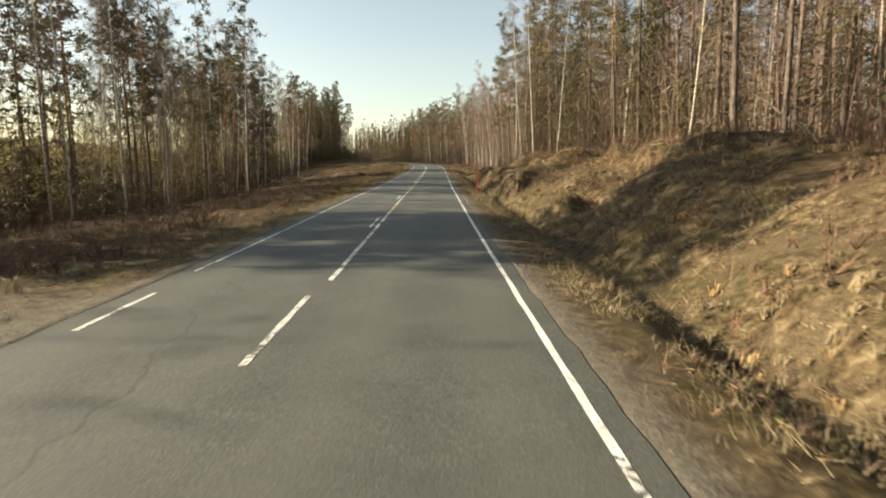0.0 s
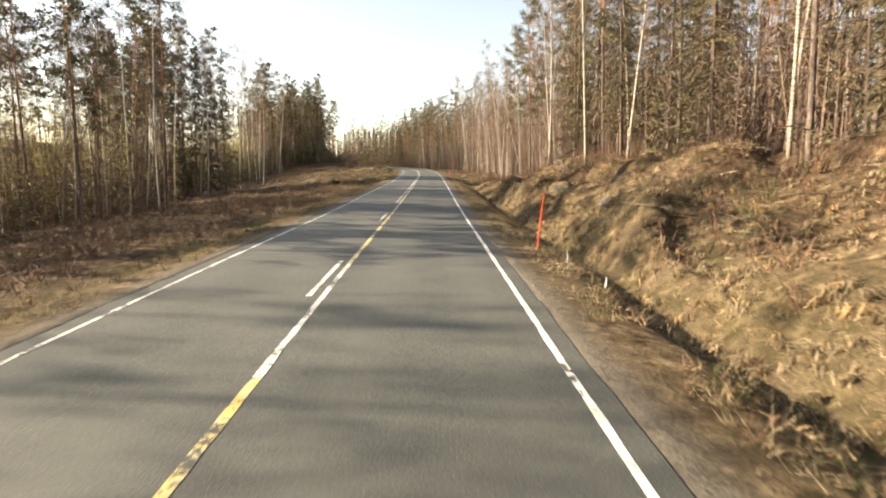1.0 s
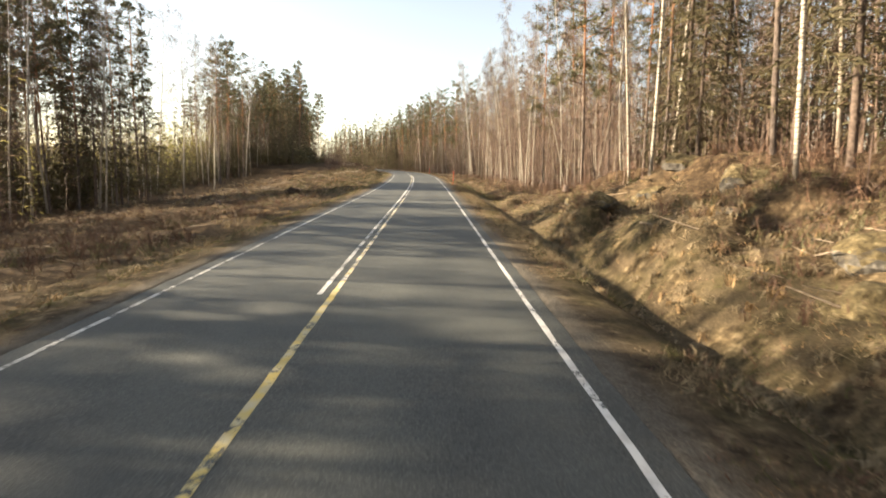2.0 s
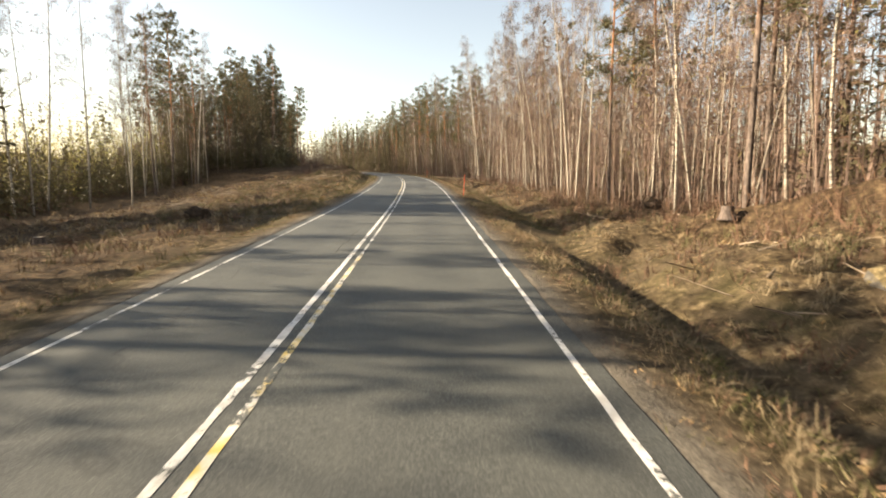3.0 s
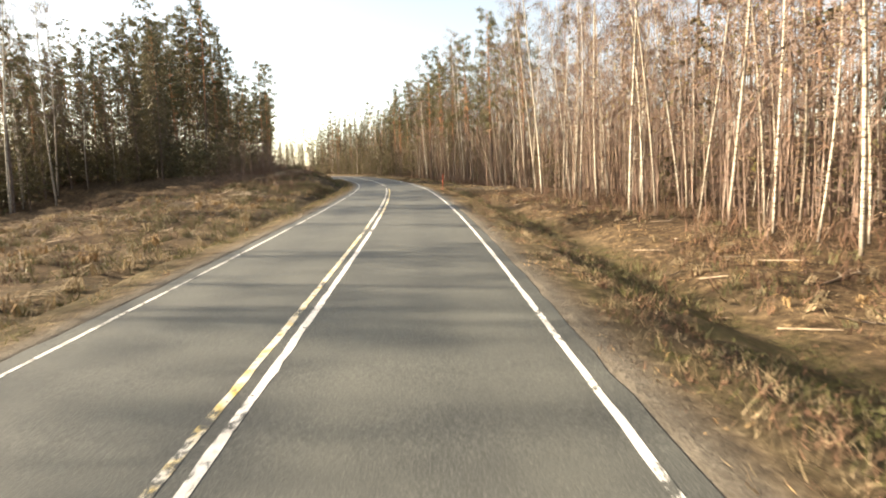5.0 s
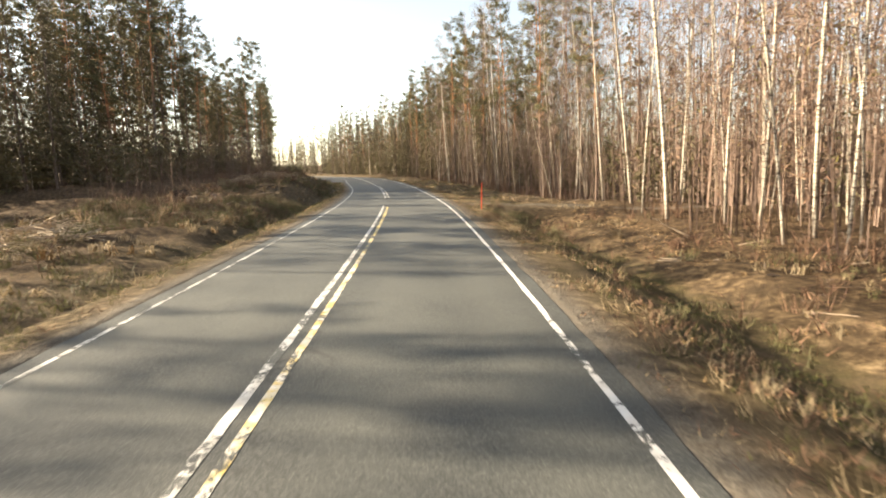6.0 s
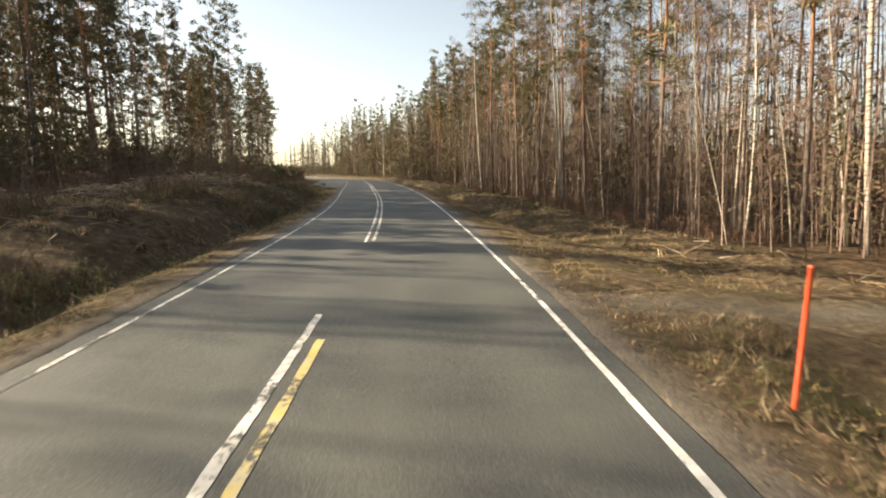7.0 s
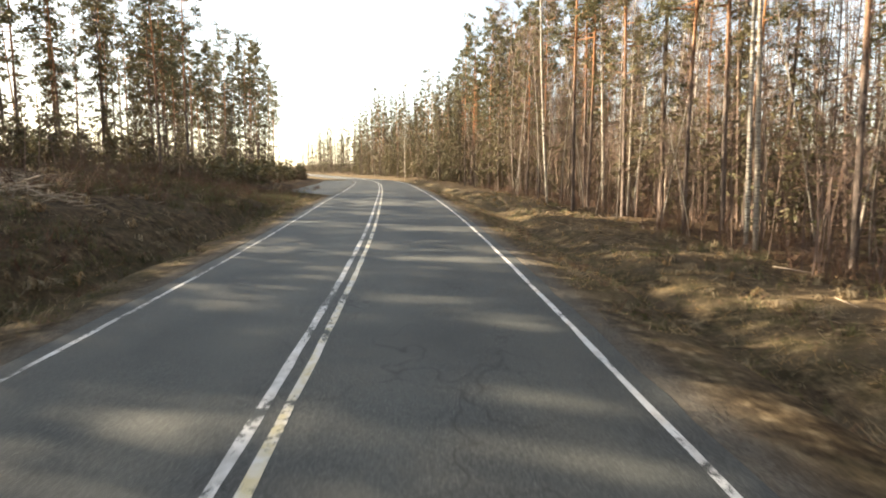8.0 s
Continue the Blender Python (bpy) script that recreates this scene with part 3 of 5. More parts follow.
def birch_proto(seed, height, radius, crown_from, limbs, spread, twigs, buds, bend=0.25, sides=7, wide=1.0):
    rng = np.random.default_rng(seed)
    trunk, crown = Geo(), Geo()
    line = bent(height, rng, bend, 9)
    trunk.tube(line, radius * (1 - np.linspace(0, 1, 10)) ** 0.8 + 0.008, sides)
    roots, tips = [], []
    for k in range(limbs):
        s = crown_from + (0.97 - crown_from) * ((k + rng.uniform(0, 1)) / limbs)
        p = along(line, s)
        a = rng.uniform(0, 6.28)
        reach = spread * (1.12 - s) / (1.12 - crown_from) * rng.uniform(0.6, 1.15) + 0.25
        up = rng.uniform(0.7, 1.5)
        w = np.array([math.cos(a), math.sin(a), 0])
        pts = [p, p + w * reach * 0.45 + [0, 0, reach * 0.45 * up], p + w * reach * 0.85 + [0, 0, reach * 0.72 * up], p + w * reach * 1.1 + [0, 0, reach * 0.72 * up - 0.1]]
        r0 = radius * (1 - s) * 0.30 + 0.006
        crown.tube(pts, [r0, r0 * 0.6, r0 * 0.32, 0.004], 3, 0)
        pts = np.array(pts)
        m = max(3, int(twigs / limbs))
        base = np.array([along(pts, t) for t in rng.uniform(0.15, 1.0, m)]) + rng.normal(0, 0.16, (m, 3))
        way = rng.normal(0, 1, (m, 3)) * [0.75, 0.75, 0.7] + w * 0.5 + [0, 0, 0.1]
        way /= np.linalg.norm(way, axis=1)[:, None]
        tip = base + way * rng.uniform(0.3, 0.75, m)[:, None] * (0.45 + 0.2 * spread)
        tip[:, 2] -= rng.uniform(0, 0.35, m)
        roots.append(base)
        tips.append(tip)
    roots, tips = np.concatenate(roots), np.concatenate(tips)
    crown.blades(roots, tips, rng.uniform(0.012, 0.026, len(roots)) * wide, 0, rng)
    pick = rng.integers(0, len(roots), buds)
    at = roots[pick] + (tips[pick] - roots[pick]) * rng.uniform(0.3, 1.05, (buds, 1)) + rng.normal(0, 0.05, (buds, 3))
    way = rng.normal(0, 1, (buds, 3)) - [0, 0, 0.5]
    crown.blades(at, at + way * 0.055 * wide, rng.uniform(0.02, 0.042, buds) * wide, rng.integers(1, 3, buds), rng)
    return (("trunk", trunk, [BIRCH_BARK]), ("crown", crown, [TWIG, BUD, CATKIN]))


def pine_proto(seed, height, radius, crown_from, limbs, spread, clumps, sprays, bend=0.2, wide=1.0):
    rng = np.random.default_rng(seed)
    trunk, crown = Geo(), Geo()
    line = bent(height, rng, bend, 9)
    trunk.tube(line, radius * (1 - 0.92 * np.linspace(0, 1, 10) ** 1.2), 8)
    # dead stubs under the crown
    for k in range(14):
        s = rng.uniform(0.2, crown_from)
        p, a = along(line, s), rng.uniform(0, 6.28)
        q = p + np.array([math.cos(a), math.sin(a), rng.uniform(-0.3, 0.2)]) * rng.uniform(0.4, 1.2)
        crown.tube([p, q], [0.018, 0.004], 3, 1)
    dead = int(sprays * 11)
    base = np.array([along(line, s) for s in rng.uniform(0.12, crown_from + 0.12, dead)])
    way = rng.normal(0, 1, (dead, 3)) * [1, 1, 0.35] - [0, 0, 0.1]
    way /= np.linalg.norm(way, axis=1)[:, None]
    off = way * rng.uniform(0, 0.7, (dead, 1))
    crown.blades(base + off, base + off + (way + rng.normal(0, 0.35, (dead, 3))) * rng.uniform(0.3, 0.9, (dead, 1)), 0.022 * wide, 2, rng)
    ends = []
    for k in range(limbs):
        s = crown_from + (0.98 - crown_from) * ((k + rng.uniform(0, 1)) / limbs)
        p, a = along(line, s), rng.uniform(0, 6.28)
        f = (s - crown_from) / (1 - crown_from)
        reach = spread * (0.55 + 0.8 * f - 1.15 * f * f) * rng.uniform(0.65, 1.2) + 0.3
        w = np.array([math.cos(a), math.sin(a), 0])
        rise = rng.uniform(-0.15, 0.35) + 0.4 * f
        pts = np.array([p, p + w * reach * 0.5 + [0, 0, reach * 0.4 * rise], p + w * reach + [0, 0, reach * rise]])
        r0 = 0.02 + radius * 0.30 * (1 - f)
        crown.tube(pts, [r0, r0 * 0.6, 0.006], 3, 1)
        for t in rng.uniform(0.35, 1.05, max(1, round(clumps / limbs))):
            ends.append(along(pts, min(t, 1.0)) + rng.normal(0, 0.17 * reach, 3) * [1, 1, 0.6])
    ends = np.array(ends)
    c = np.repeat(ends, sprays, 0)
    way = rng.normal(0, 1, (len(c), 3)) * [1, 1, 0.75] + [0, 0, 0.25]
    way /= np.linalg.norm(way, axis=1)[:, None]
    size = np.repeat(rng.uniform(0.7, 1.35, len(ends)), sprays)[:, None]
    c = c + way * rng.uniform(0.0, 0.26, (len(c), 1)) * size
    crown.blades(c, c + way * rng.uniform(0.18, 0.36, (len(c), 1)) * size, 0.085 * wide * size[:, 0], 0, rng)
    return (("trunk", trunk, [PINE_BARK]), ("crown", crown, [PINE_NEEDLE, PINE_BARK, TWIG]))


def spruce_proto(seed, height, radius, crown_from, whorls, per, spread, sprays, wide=1.0):
    rng = np.random.default_rng(seed)
    trunk, crown = Geo(), Geo()
    line = bent(height, rng, 0.08, 6)
    trunk.tube(line, radius * (1 - np.linspace(0, 1, 7)) + 0.008, 6)
    roots, tips = [], []
    for k in range(whorls):
        s = crown_from + (0.985 - crown_from) * ((k + rng.uniform(0, 0.8)) / whorls)
        a0 = rng.uniform(0, 6.28)
        gap = (0.985 - crown_from) / whorls
        for j in range(per):
            a = a0 + 6.28 * j / per + rng.normal(0, 0.35)
            at = min(0.99, s + gap * rng.uniform(-0.9, 0.9))
            p = along(line, at)
            reach0 = spread * ((1 - at) / (1 - crown_from)) ** 0.85 + 0.12
            reach = reach0 * rng.uniform(0.5, 1.2)
            w = np.array([math.cos(a), math.sin(a), 0])
            sag = rng.uniform(0.1, 0.5)
            pts = np.array([p, p + w * reach * 0.55 - [0, 0, reach * sag], p + w * reach - [0, 0, reach * sag * rng.uniform(0.7, 1.3)]])
            crown.tube(pts[[0, 2]], [0.005 + 0.006 * reach, 0.003], 3, 1)
            m = max(4, int(sprays * (0.4 + 0.6 * reach / spread)))
            base = np.array([along(pts, t) for t in rng.uniform(0.1, 1.0, m)])
            side = np.array([-w[1], w[0], 0])
            way = w * rng.uniform(0.2, 1.0, (m, 1)) + side * rng.normal(0, 0.9, (m, 1)) + np.array([0, 0, -1.0]) * rng.uniform(-0.35, 1.5, (m, 1))
            way /= np.linalg.norm(way, axis=1)[:, None]
            roots.append(base)
            tips.append(base + way * rng.uniform(0.22, 0.62, (m, 1)) * (0.55 + 0.25 * reach))
    roots, tips = np.concatenate(roots), np.concatenate(tips)
    crown.blades(roots, tips, rng.uniform(0.06, 0.125, len(roots)) * wide, 0, rng)
    return (("trunk", trunk, [SPRUCE_BARK]), ("crown", crown, [SPRUCE_NEEDLE, SPRUCE_BARK]))


PROTOS = {
    "birch": [birch_proto(s, 20, 0.080, f, 30, 2.2, 1600, 380, b, wide=1.2) for s, f, b in ((11, 0.30, 0.3), (12, 0.22, 0.5), (13, 0.38, 0.25))],
    "young_birch": [birch_proto(s, 15, r, f, 24, 1.7, 1400, 220, b, 5, 1.15) for s, r, f, b in ((21, 0.046, 0.12, 0.4), (22, 0.038, 0.2, 0.75), (23, 0.05, 0.15, 0.3), (24, 0.034, 0.1, 0.9), (25, 0.045, 0.25, 0.55))],
    "pine": [pine_proto(s, 21, 0.125, f, 30, 2.6, 108, 17, wide=1.48) for s, f in ((31, 0.48), (32, 0.38), (33, 0.55))]
    + [pine_proto(s, 21, 0.115, f, 32, 2.3, 112, 36, wide=0.6) for s, f in ((36, 0.30), (37, 0.42))],
    "spruce": [spruce_proto(s, 18, 0.12, f, 36, 6, 2.1, 15, 1.3) for s, f in ((41, 0.08), (42, 0.16), (45, 0.05))]
    + [spruce_proto(s, 18, 0.12, f, 36, 6, 2.0, 32, 0.5) for s, f in ((46, 0.06), (47, 0.14))],
    "young_spruce": [spruce_proto(s, 4.5, 0.05, 0.05, 13, 6, 1.1, 10, 1.25) for s in (51, 52)],
}
# lighter shapes for the woods behind
FAR_PROTOS = {
    "birch": [birch_proto(s, 20, 0.09, 0.22, 6, 2.4, 200, 90, 0.25, 4, 3.8) for s in (14, 15)],
    "young_birch": [birch_proto(s, 15, 0.046, 0.1, 6, 1.7, 150, 70, 0.40, 4, 3.8) for s in (25, 26)],
    "pine": [pine_proto(s, 21, 0.125, f, 14, 2.5, 46, 8, 0.2, 3.9) for s, f in ((34, 0.46), (35, 0.36))],
    "spruce": [spruce_proto(s, 18, 0.12, 0.06, 17, 5, 2.2, 6, 3.6) for s in (43, 44)],
    "young_spruce": [spruce_proto(s, 4.5, 0.05, 0.04, 8, 5, 1.3, 5, 2.8) for s in (53, 54)],
}
LABELS = {
    "birch": ("tall birch with pale bark and a bare brown crown", "birch tree"),
    "young_birch": ("slender young birch with bare reddish twigs", "birch tree"),
    "pine": ("tall Scots pine with a bare trunk and high dark crown", "pine tree"),
    "spruce": ("dark green spruce branched down to the ground", "spruce tree"),
    "young_spruce": ("small dark green spruce in the undergrowth", "spruce tree"),
}
MASTERS = {}


def tree_pose(y, u, scale, turn, lean_x, lean_y):
    x, y, z = place(y, u, 0.08)
    return pose(x, y, z, lean_y, lean_x, 0) @ pose(0, 0, 0, 0, 0, turn) @ Matrix.Diagonal((scale * 0.95, scale * 0.95, scale, 1))


def plant(kind, which, m, group):
    """A tree of its own, sharing its meshes with the others of its shape."""
    key = (kind, which)
    if key not in MASTERS:
        root = new(kind)
        root.empty_display_size = 0.3
        tagged(root, LABELS[kind][0], LABELS[kind][1], group)
        for name, geo, mats in PROTOS[kind][which]:
            made = part(name, geo.mesh(kind + "_" + name, mats, name == "trunk"), root)
            if name == "crown":
                tagged(made, kind="stuff")
        root.matrix_basis = m
        MASTERS[key] = root
        return root
    master = MASTERS[key]
    made = copy_thing(master, m @ Matrix.Diagonal((*[1 / s for s in master.scale], 1)))
    made["group"] = group
    return made


# zones: side, y from, y to, distance from, distance to, spacing, shares of the kinds, height factor, lean towards the road
ZONES = [
    (1, -12, 78, 10.4, 22, 2.7, {"pine": 5, "birch": 3, "spruce": 5, "young_birch": 4, "young_spruce": 3}, 1.1, 2.0),
    (1, 4, 78, 12, 22, 3.3, {"spruce": 3, "pine": 2}, 1.15, 1.0),
    (1, 76, 148, 8.8, 15, 2.1, {"young_birch": 14, "birch": 0.8, "pine": 0.25}, 1.10, 3.0),
    (1, 152, 188, 10.5, 20, 2.6, {"pine": 5, "birch": 3, "young_birch": 7, "spruce": 0.6, "young_spruce": 1}, 1.12, 2.0),
    (1, 186, 242, 7.8, 20, 2.6, {"pine": 4, "birch": 3, "young_birch": 5, "spruce": 2}, 1.0, 1.0),
    (1, 158, 230, 9.0, 14, 2.6, {"young_birch": 1}, 0.5, 3.0),
    (-1, 13, 25, 18, 32, 2.1, {"pine": 6, "birch": 6, "spruce": 1, "young_birch": 2}, 1.10, 2.0),
    (-1, 25, 36, 19, 32, 4.2, {"birch": 5, "pine": 3, "young_birch": 6, "young_spruce": 3}, 1.05, 2.0),
    (-1, 36, 42, 18, 32, 3.0, {"pine": 4, "birch": 7, "spruce": 0.5, "young_birch": 3}, 1.08, 2.0),
    (-1, 42, 47, 19, 32, 3.6, {"birch": 5, "pine": 2, "young_birch": 6, "young_spruce": 3}, 1.05, 2.0),
    (-1, 47, 52, 19, 34, 2.1, {"pine": 5, "birch": 6, "spruce": 0.7, "young_birch": 2}, 1.08, 2.0),
    (-1, 52, 60, 19, 32, 3.6, {"birch": 5, "pine": 3, "young_birch": 6, "young_spruce": 3}, 1.05, 2.0),
    (-1, 60, 73, 20, 34, 2.6, {"pine": 4, "birch": 5, "spruce": 1, "young_birch": 3}, 1.05, 2.0),
    (-1, 73, 89, 23, 35, 4.2, {"birch": 5, "pine": 2, "young_birch": 5, "young_spruce": 3}, 1.0, 2.0),
    (-1, 88, 99.5, 25.5, 42, 1.9, {"pine": 6, "birch": 4, "spruce": 3}, 1.05, 1.5),
    (-1, 99.5, 116, 28, 38, 4.2, {"birch": 5, "pine": 1.5}, 1.1, 1.5),
    (-1, 116, 130, 28, 33, 4.6, {"birch": 5, "young_birch": 1}, 1.08, 1.5),
    (-1, 130, 157, 28, 34, 3.3, {"birch": 6, "pine": 1.5, "young_birch": 1}, 1.08, 1.5),
    (-1, 157, 168, 24, 38, 1.9, {"pine": 4, "spruce": 6, "young_birch": 3}, 0.75, 1.0),
    (-1, 168, 176, 22, 36, 2.1, {"pine": 5, "spruce": 5}, 0.85, 1.0),
    (-1, 176, 194, 18.5, 32, 2.8, {"pine": 8, "spruce": 2.5, "young_spruce": 2}, 1.05, 1.0),
    (-1, 192, 212, 15.5, 30, 3.1, {"pine": 8, "spruce": 1, "young_spruce": 2}, 1.02, 1.0),
    (-1, 146, 157, 28, 36, 2.0, {"pine": 4, "spruce": 4, "young_birch": 3}, 0.64, 1.0),
    (-1, 159, 169, 20.5, 25, 2.0, {"spruce": 4, "pine": 1}, 0.86, 1.0),
    (-1, 168, 214, 14, 30, 3.0, {"young_spruce": 1}, 0.8, 1.0),
    (-1, 212, 276, 14.5, 30, 3.2, {"pine": 8, "young_spruce": 3, "spruce": 3, "birch": 0.7}, 0.95, 1.0),
]
FAR = [
    (-1, 12, 80, 32, 48, 3.9, {"pine": 3, "birch": 3, "young_birch": 4, "spruce": 3, "young_spruce": 5}, 0.95, 1),
    (-1, 76, 160, 37, 50, 3.0, {"spruce": 4, "young_birch": 5, "pine": 1.2, "young_spruce": 2}, 0.55, 1),
    (-1, 158, 180, 34, 48, 3.2, {"pine": 5, "birch": 1, "spruce": 4, "young_spruce": 4}, 0.85, 0),
    (-1, 172, 224, 30, 44, 2.9, {"pine": 5, "birch": 1, "spruce": 4, "young_spruce": 2}, 0.92, 0),
    (-1, 300, 400, 6, 32, 4.2, {"spruce": 5, "pine": 2}, 0.42, 0),
    (1, -14, 78, 21, 38, 4.6, {"pine": 4, "birch": 2, "spruce": 8, "young_spruce": 3}, 1.1, 2),
    (1, 76, 160, 15, 24, 2.7, {"young_birch": 8, "birch": 2, "pine": 0.6, "spruce": 0.6}, 1.1, 3),
    (1, 76, 160, 24, 40, 5.0, {"young_birch": 5, "birch": 3, "pine": 3, "spruce": 4}, 1.15, 2),
    (1, 158, 245, 20, 38, 5.0, {"pine": 4, "birch": 4, "young_birch": 5, "spruce": 4, "young_spruce": 3}, 1.08, 1),
    (1, 236, 320, 7.0, 24, 2.8, {"pine": 4, "birch": 2, "spruce": 8, "young_spruce": 2}, 1.02, 0),
    (1, 228, 335, 9, 30, 2.7, {"spruce": 8, "pine": 4, "birch": 2}, 0.98, 0),
    (1, 320, 420, 5, 24, 3.2, {"spruce": 6, "pine": 2, "young_spruce": 4}, 0.85, 0),
]
# trees that stand out at the wood's corner and along the bend: kind, y, distance and side, height factor
STANDING = [
    ("pine", 209.5, -14.2, 1.06), ("spruce", 206, -16.0, 1.0), ("pine", 205, -15.0, 1.02), ("pine", 213.0, -19.0, 0.95), ("spruce", 203.5, -19.0, 1.1),
    ("spruce", 181.5, -20.5, 1.28), ("pine", 184.5, -20.0, 1.02), ("spruce", 187.5, -19.5, 1.12), ("pine", 191.5, -19.0, 1.0), ("spruce", 177.0, -23.0, 1.15), ("spruce", 172.0, -24.0, 0.85),
    ("spruce", 253.0, -16.0, 1.34), ("spruce", 257.0, -15.0, 1.1), ("pine", 262.5, -14.5, 1.0), ("pine", 273.0, -12.5, 0.95), ("pine", 268.0, -13.5, 0.9), ("spruce", 240, -17.0, 1.15), ("pine", 247, -16.5, 1.05),
    ("spruce", 243, 8.5, 0.86), ("spruce", 247, 9.5, 0.95), ("spruce", 251.5, 8.8, 0.9), ("spruce", 256, 10.0, 1.0), ("spruce", 261, 9.0, 0.9), ("spruce", 266, 10.0, 0.96), ("spruce", 272, 9.0, 0.9), ("spruce", 279, 10.0, 0.95), ("spruce", 290, 12.0, 1.1), ("spruce", 235, 11.0, 1.0),
    ("birch", 229.5, 11.3, 1.16), ("birch", 228.0, 12.6, 1.1), ("spruce", 192.5, 11.4, 1.28), ("pine", 189.0, 12.5, 1.12), ("birch", 203, 12.5, 1.2), ("pine", 239, 13.5, 1.15), ("birch", 183, 10.2, 1.15), ("birch", 184.5, 10.8, 1.1), ("pine", 174, 12.4, 1.1), ("birch", 176.4, 14.0, 1.1), ("pine", 196.5, 8.2, 1.05),
    ("birch", 65.0, 8.4, 1.02), ("birch", 56.3, 9.0, 1.0), ("birch", 72.2, 10.2, 1.05), ("birch", 69.8, 13.5, 1.05), ("birch", 97.8, 8.9, 0.85), ("birch", 97.4, 9.6, 0.82), ("birch", 103.0, 9.3, 0.9),
    ("spruce", 46, 12.0, 1.15), ("spruce", 36, 12.5, 1.2), ("spruce", 58, 12.0, 1.15), ("spruce", 68, 11.5, 1.2), ("pine", 62, 12.0, 1.15), ("pine", 20, 10.0, 1.1), ("spruce", 28, 13.5, 1.2), ("spruce", 75.0, 14.0, 1.2), ("pine", 79.5, 9.5, 1.05),
    ("birch", 53, -22.0, 1.1), ("pine", 59.5, -21.0, 1.05), ("birch", 66.7, -19.0, 1.05), ("birch", 80, -24.0, 1.1), ("birch", 91.3, -26.0, 1.1), ("pine", 100.5, -27.0, 1.1), ("birch", 103.5, -30.0, 1.1),
    ("birch", 112.0, -31.5, 1.1), ("birch", 117.3, -25.2, 1.05), ("birch", 129.5, -31.0, 1.15), ("birch", 136.0, -30.5, 1.1), ("birch", 145.2, -28.0, 1.15), ("birch", 152.5, -28.5, 1.1), ("birch", 155.6, -30.0, 1.05),
]
taken = {}


def free_spot(x, y, gap):
    c = (int(x // 4), int(y // 4))
    for i in (-1, 0, 1):
        for j in (-1, 0, 1):
            for (a, b) in taken.get((c[0] + i, c[1] + j), ()):
                if (a - x) ** 2 + (b - y) ** 2 < gap * gap:
                    return False
    taken.setdefault(c, []).append((x, y))
    return True


def shape_number(kind, side, y, far, rng):
    """Conifers beside the road have finer crowns than those across the clearing."""
    if far:
        return int(rng.integers(0, 2))
    if kind in ("pine", "spruce"):
        return int(rng.integers(3, 5)) if side > 0 and y < 200 else int(rng.integers(0, 3))
    return int(rng.integers(0, len(PROTOS[kind])))


def spots(zone, rng, far=False):
    side, y0, y1, d0, d1, gap, shares, tall, lean = zone
    kinds, w = list(shares), np.array(list(shares.values()), float)
    tries = int((y1 - y0) * (d1 - d0) / (gap * gap) * 1.25)
    for _ in range(tries):
        y, d = rng.uniform(y0, y1), rng.uniform(d0, d1)
        u = d if side > 0 else -LANES - d
        kind = kinds[rng.choice(len(kinds), p=w / w.sum())]
        which, size, turn = shape_number(kind, side, y, far, rng), rng.uniform(0.78, 1.15) * tall, rng.uniform(0, 360)
        wild = 2.0 if "birch" in kind else 1.0
        lx, ly = -side * lean + rng.normal(0, wild), rng.normal(0, wild)
        if free_spot(road_x(y, u), y, gap * 0.62):
            yield kind, which, tree_pose(y, u, size, turn, lx, ly)


tree_rng = np.random.default_rng(5)
counts, stacks = {}, {}
for number, (kind, y, d, tall) in enumerate(STANDING):
    u = d if d > 0 else d - LANES
    free_spot(road_x(y, u), y, 0.1)
    plant(kind, shape_number(kind, d, y, False, tree_rng), tree_pose(y, u, tall, 47.0 * number, -2.5 if d > 0 else 1.0, float(tree_rng.normal(0, 1.2))), "roadside forest trees")
for zone in ZONES:
    for kind, which, m in spots(zone, tree_rng):
        counts[kind] = counts.get(kind, 0) + 1
        if counts[kind] <= 285:
            plant(kind, which, m, "roadside forest trees")
        else:
            stacks.setdefault(zone[0], []).append((kind, which % 2, np.array(m)))

# the woods behind, which nobody could count
for zone in FAR:
    for kind, which, m in spots(zone, tree_rng, True):
        stacks.setdefault(zone[0], []).append((kind, which, np.array(m)))
for side, trees in stacks.items():
    woods = Geo()
    slots, number = [], {}
    for kind, which, m in trees:
        for name, geo, mats in FAR_PROTOS[kind][which]:
            v, t, mi = geo.merged()
            for mat in mats:
                if mat.name not in number:
                    number[mat.name] = len(slots)
                    slots.append(mat)
            woods.add(v @ m[:3, :3].T + m[:3, 3], t, np.array([number[mat.name] for mat in mats])[mi])
    tagged(new("far_woods", woods.mesh("far_woods", slots, False)), "dense mixed pine, birch and spruce woods", "woods", kind="stuff")


# ---- undergrowth ----
def scatter(rng, count, y0, y1, side, d0, d1, power=1.0):
    out = []
    for _ in range(count):
        y, d = rng.uniform(y0, y1), d0 + (d1 - d0) * rng.uniform(0, 1) ** power
        out.append(place(y, d if side > 0 else -LANES - d))
    return np.array(out)


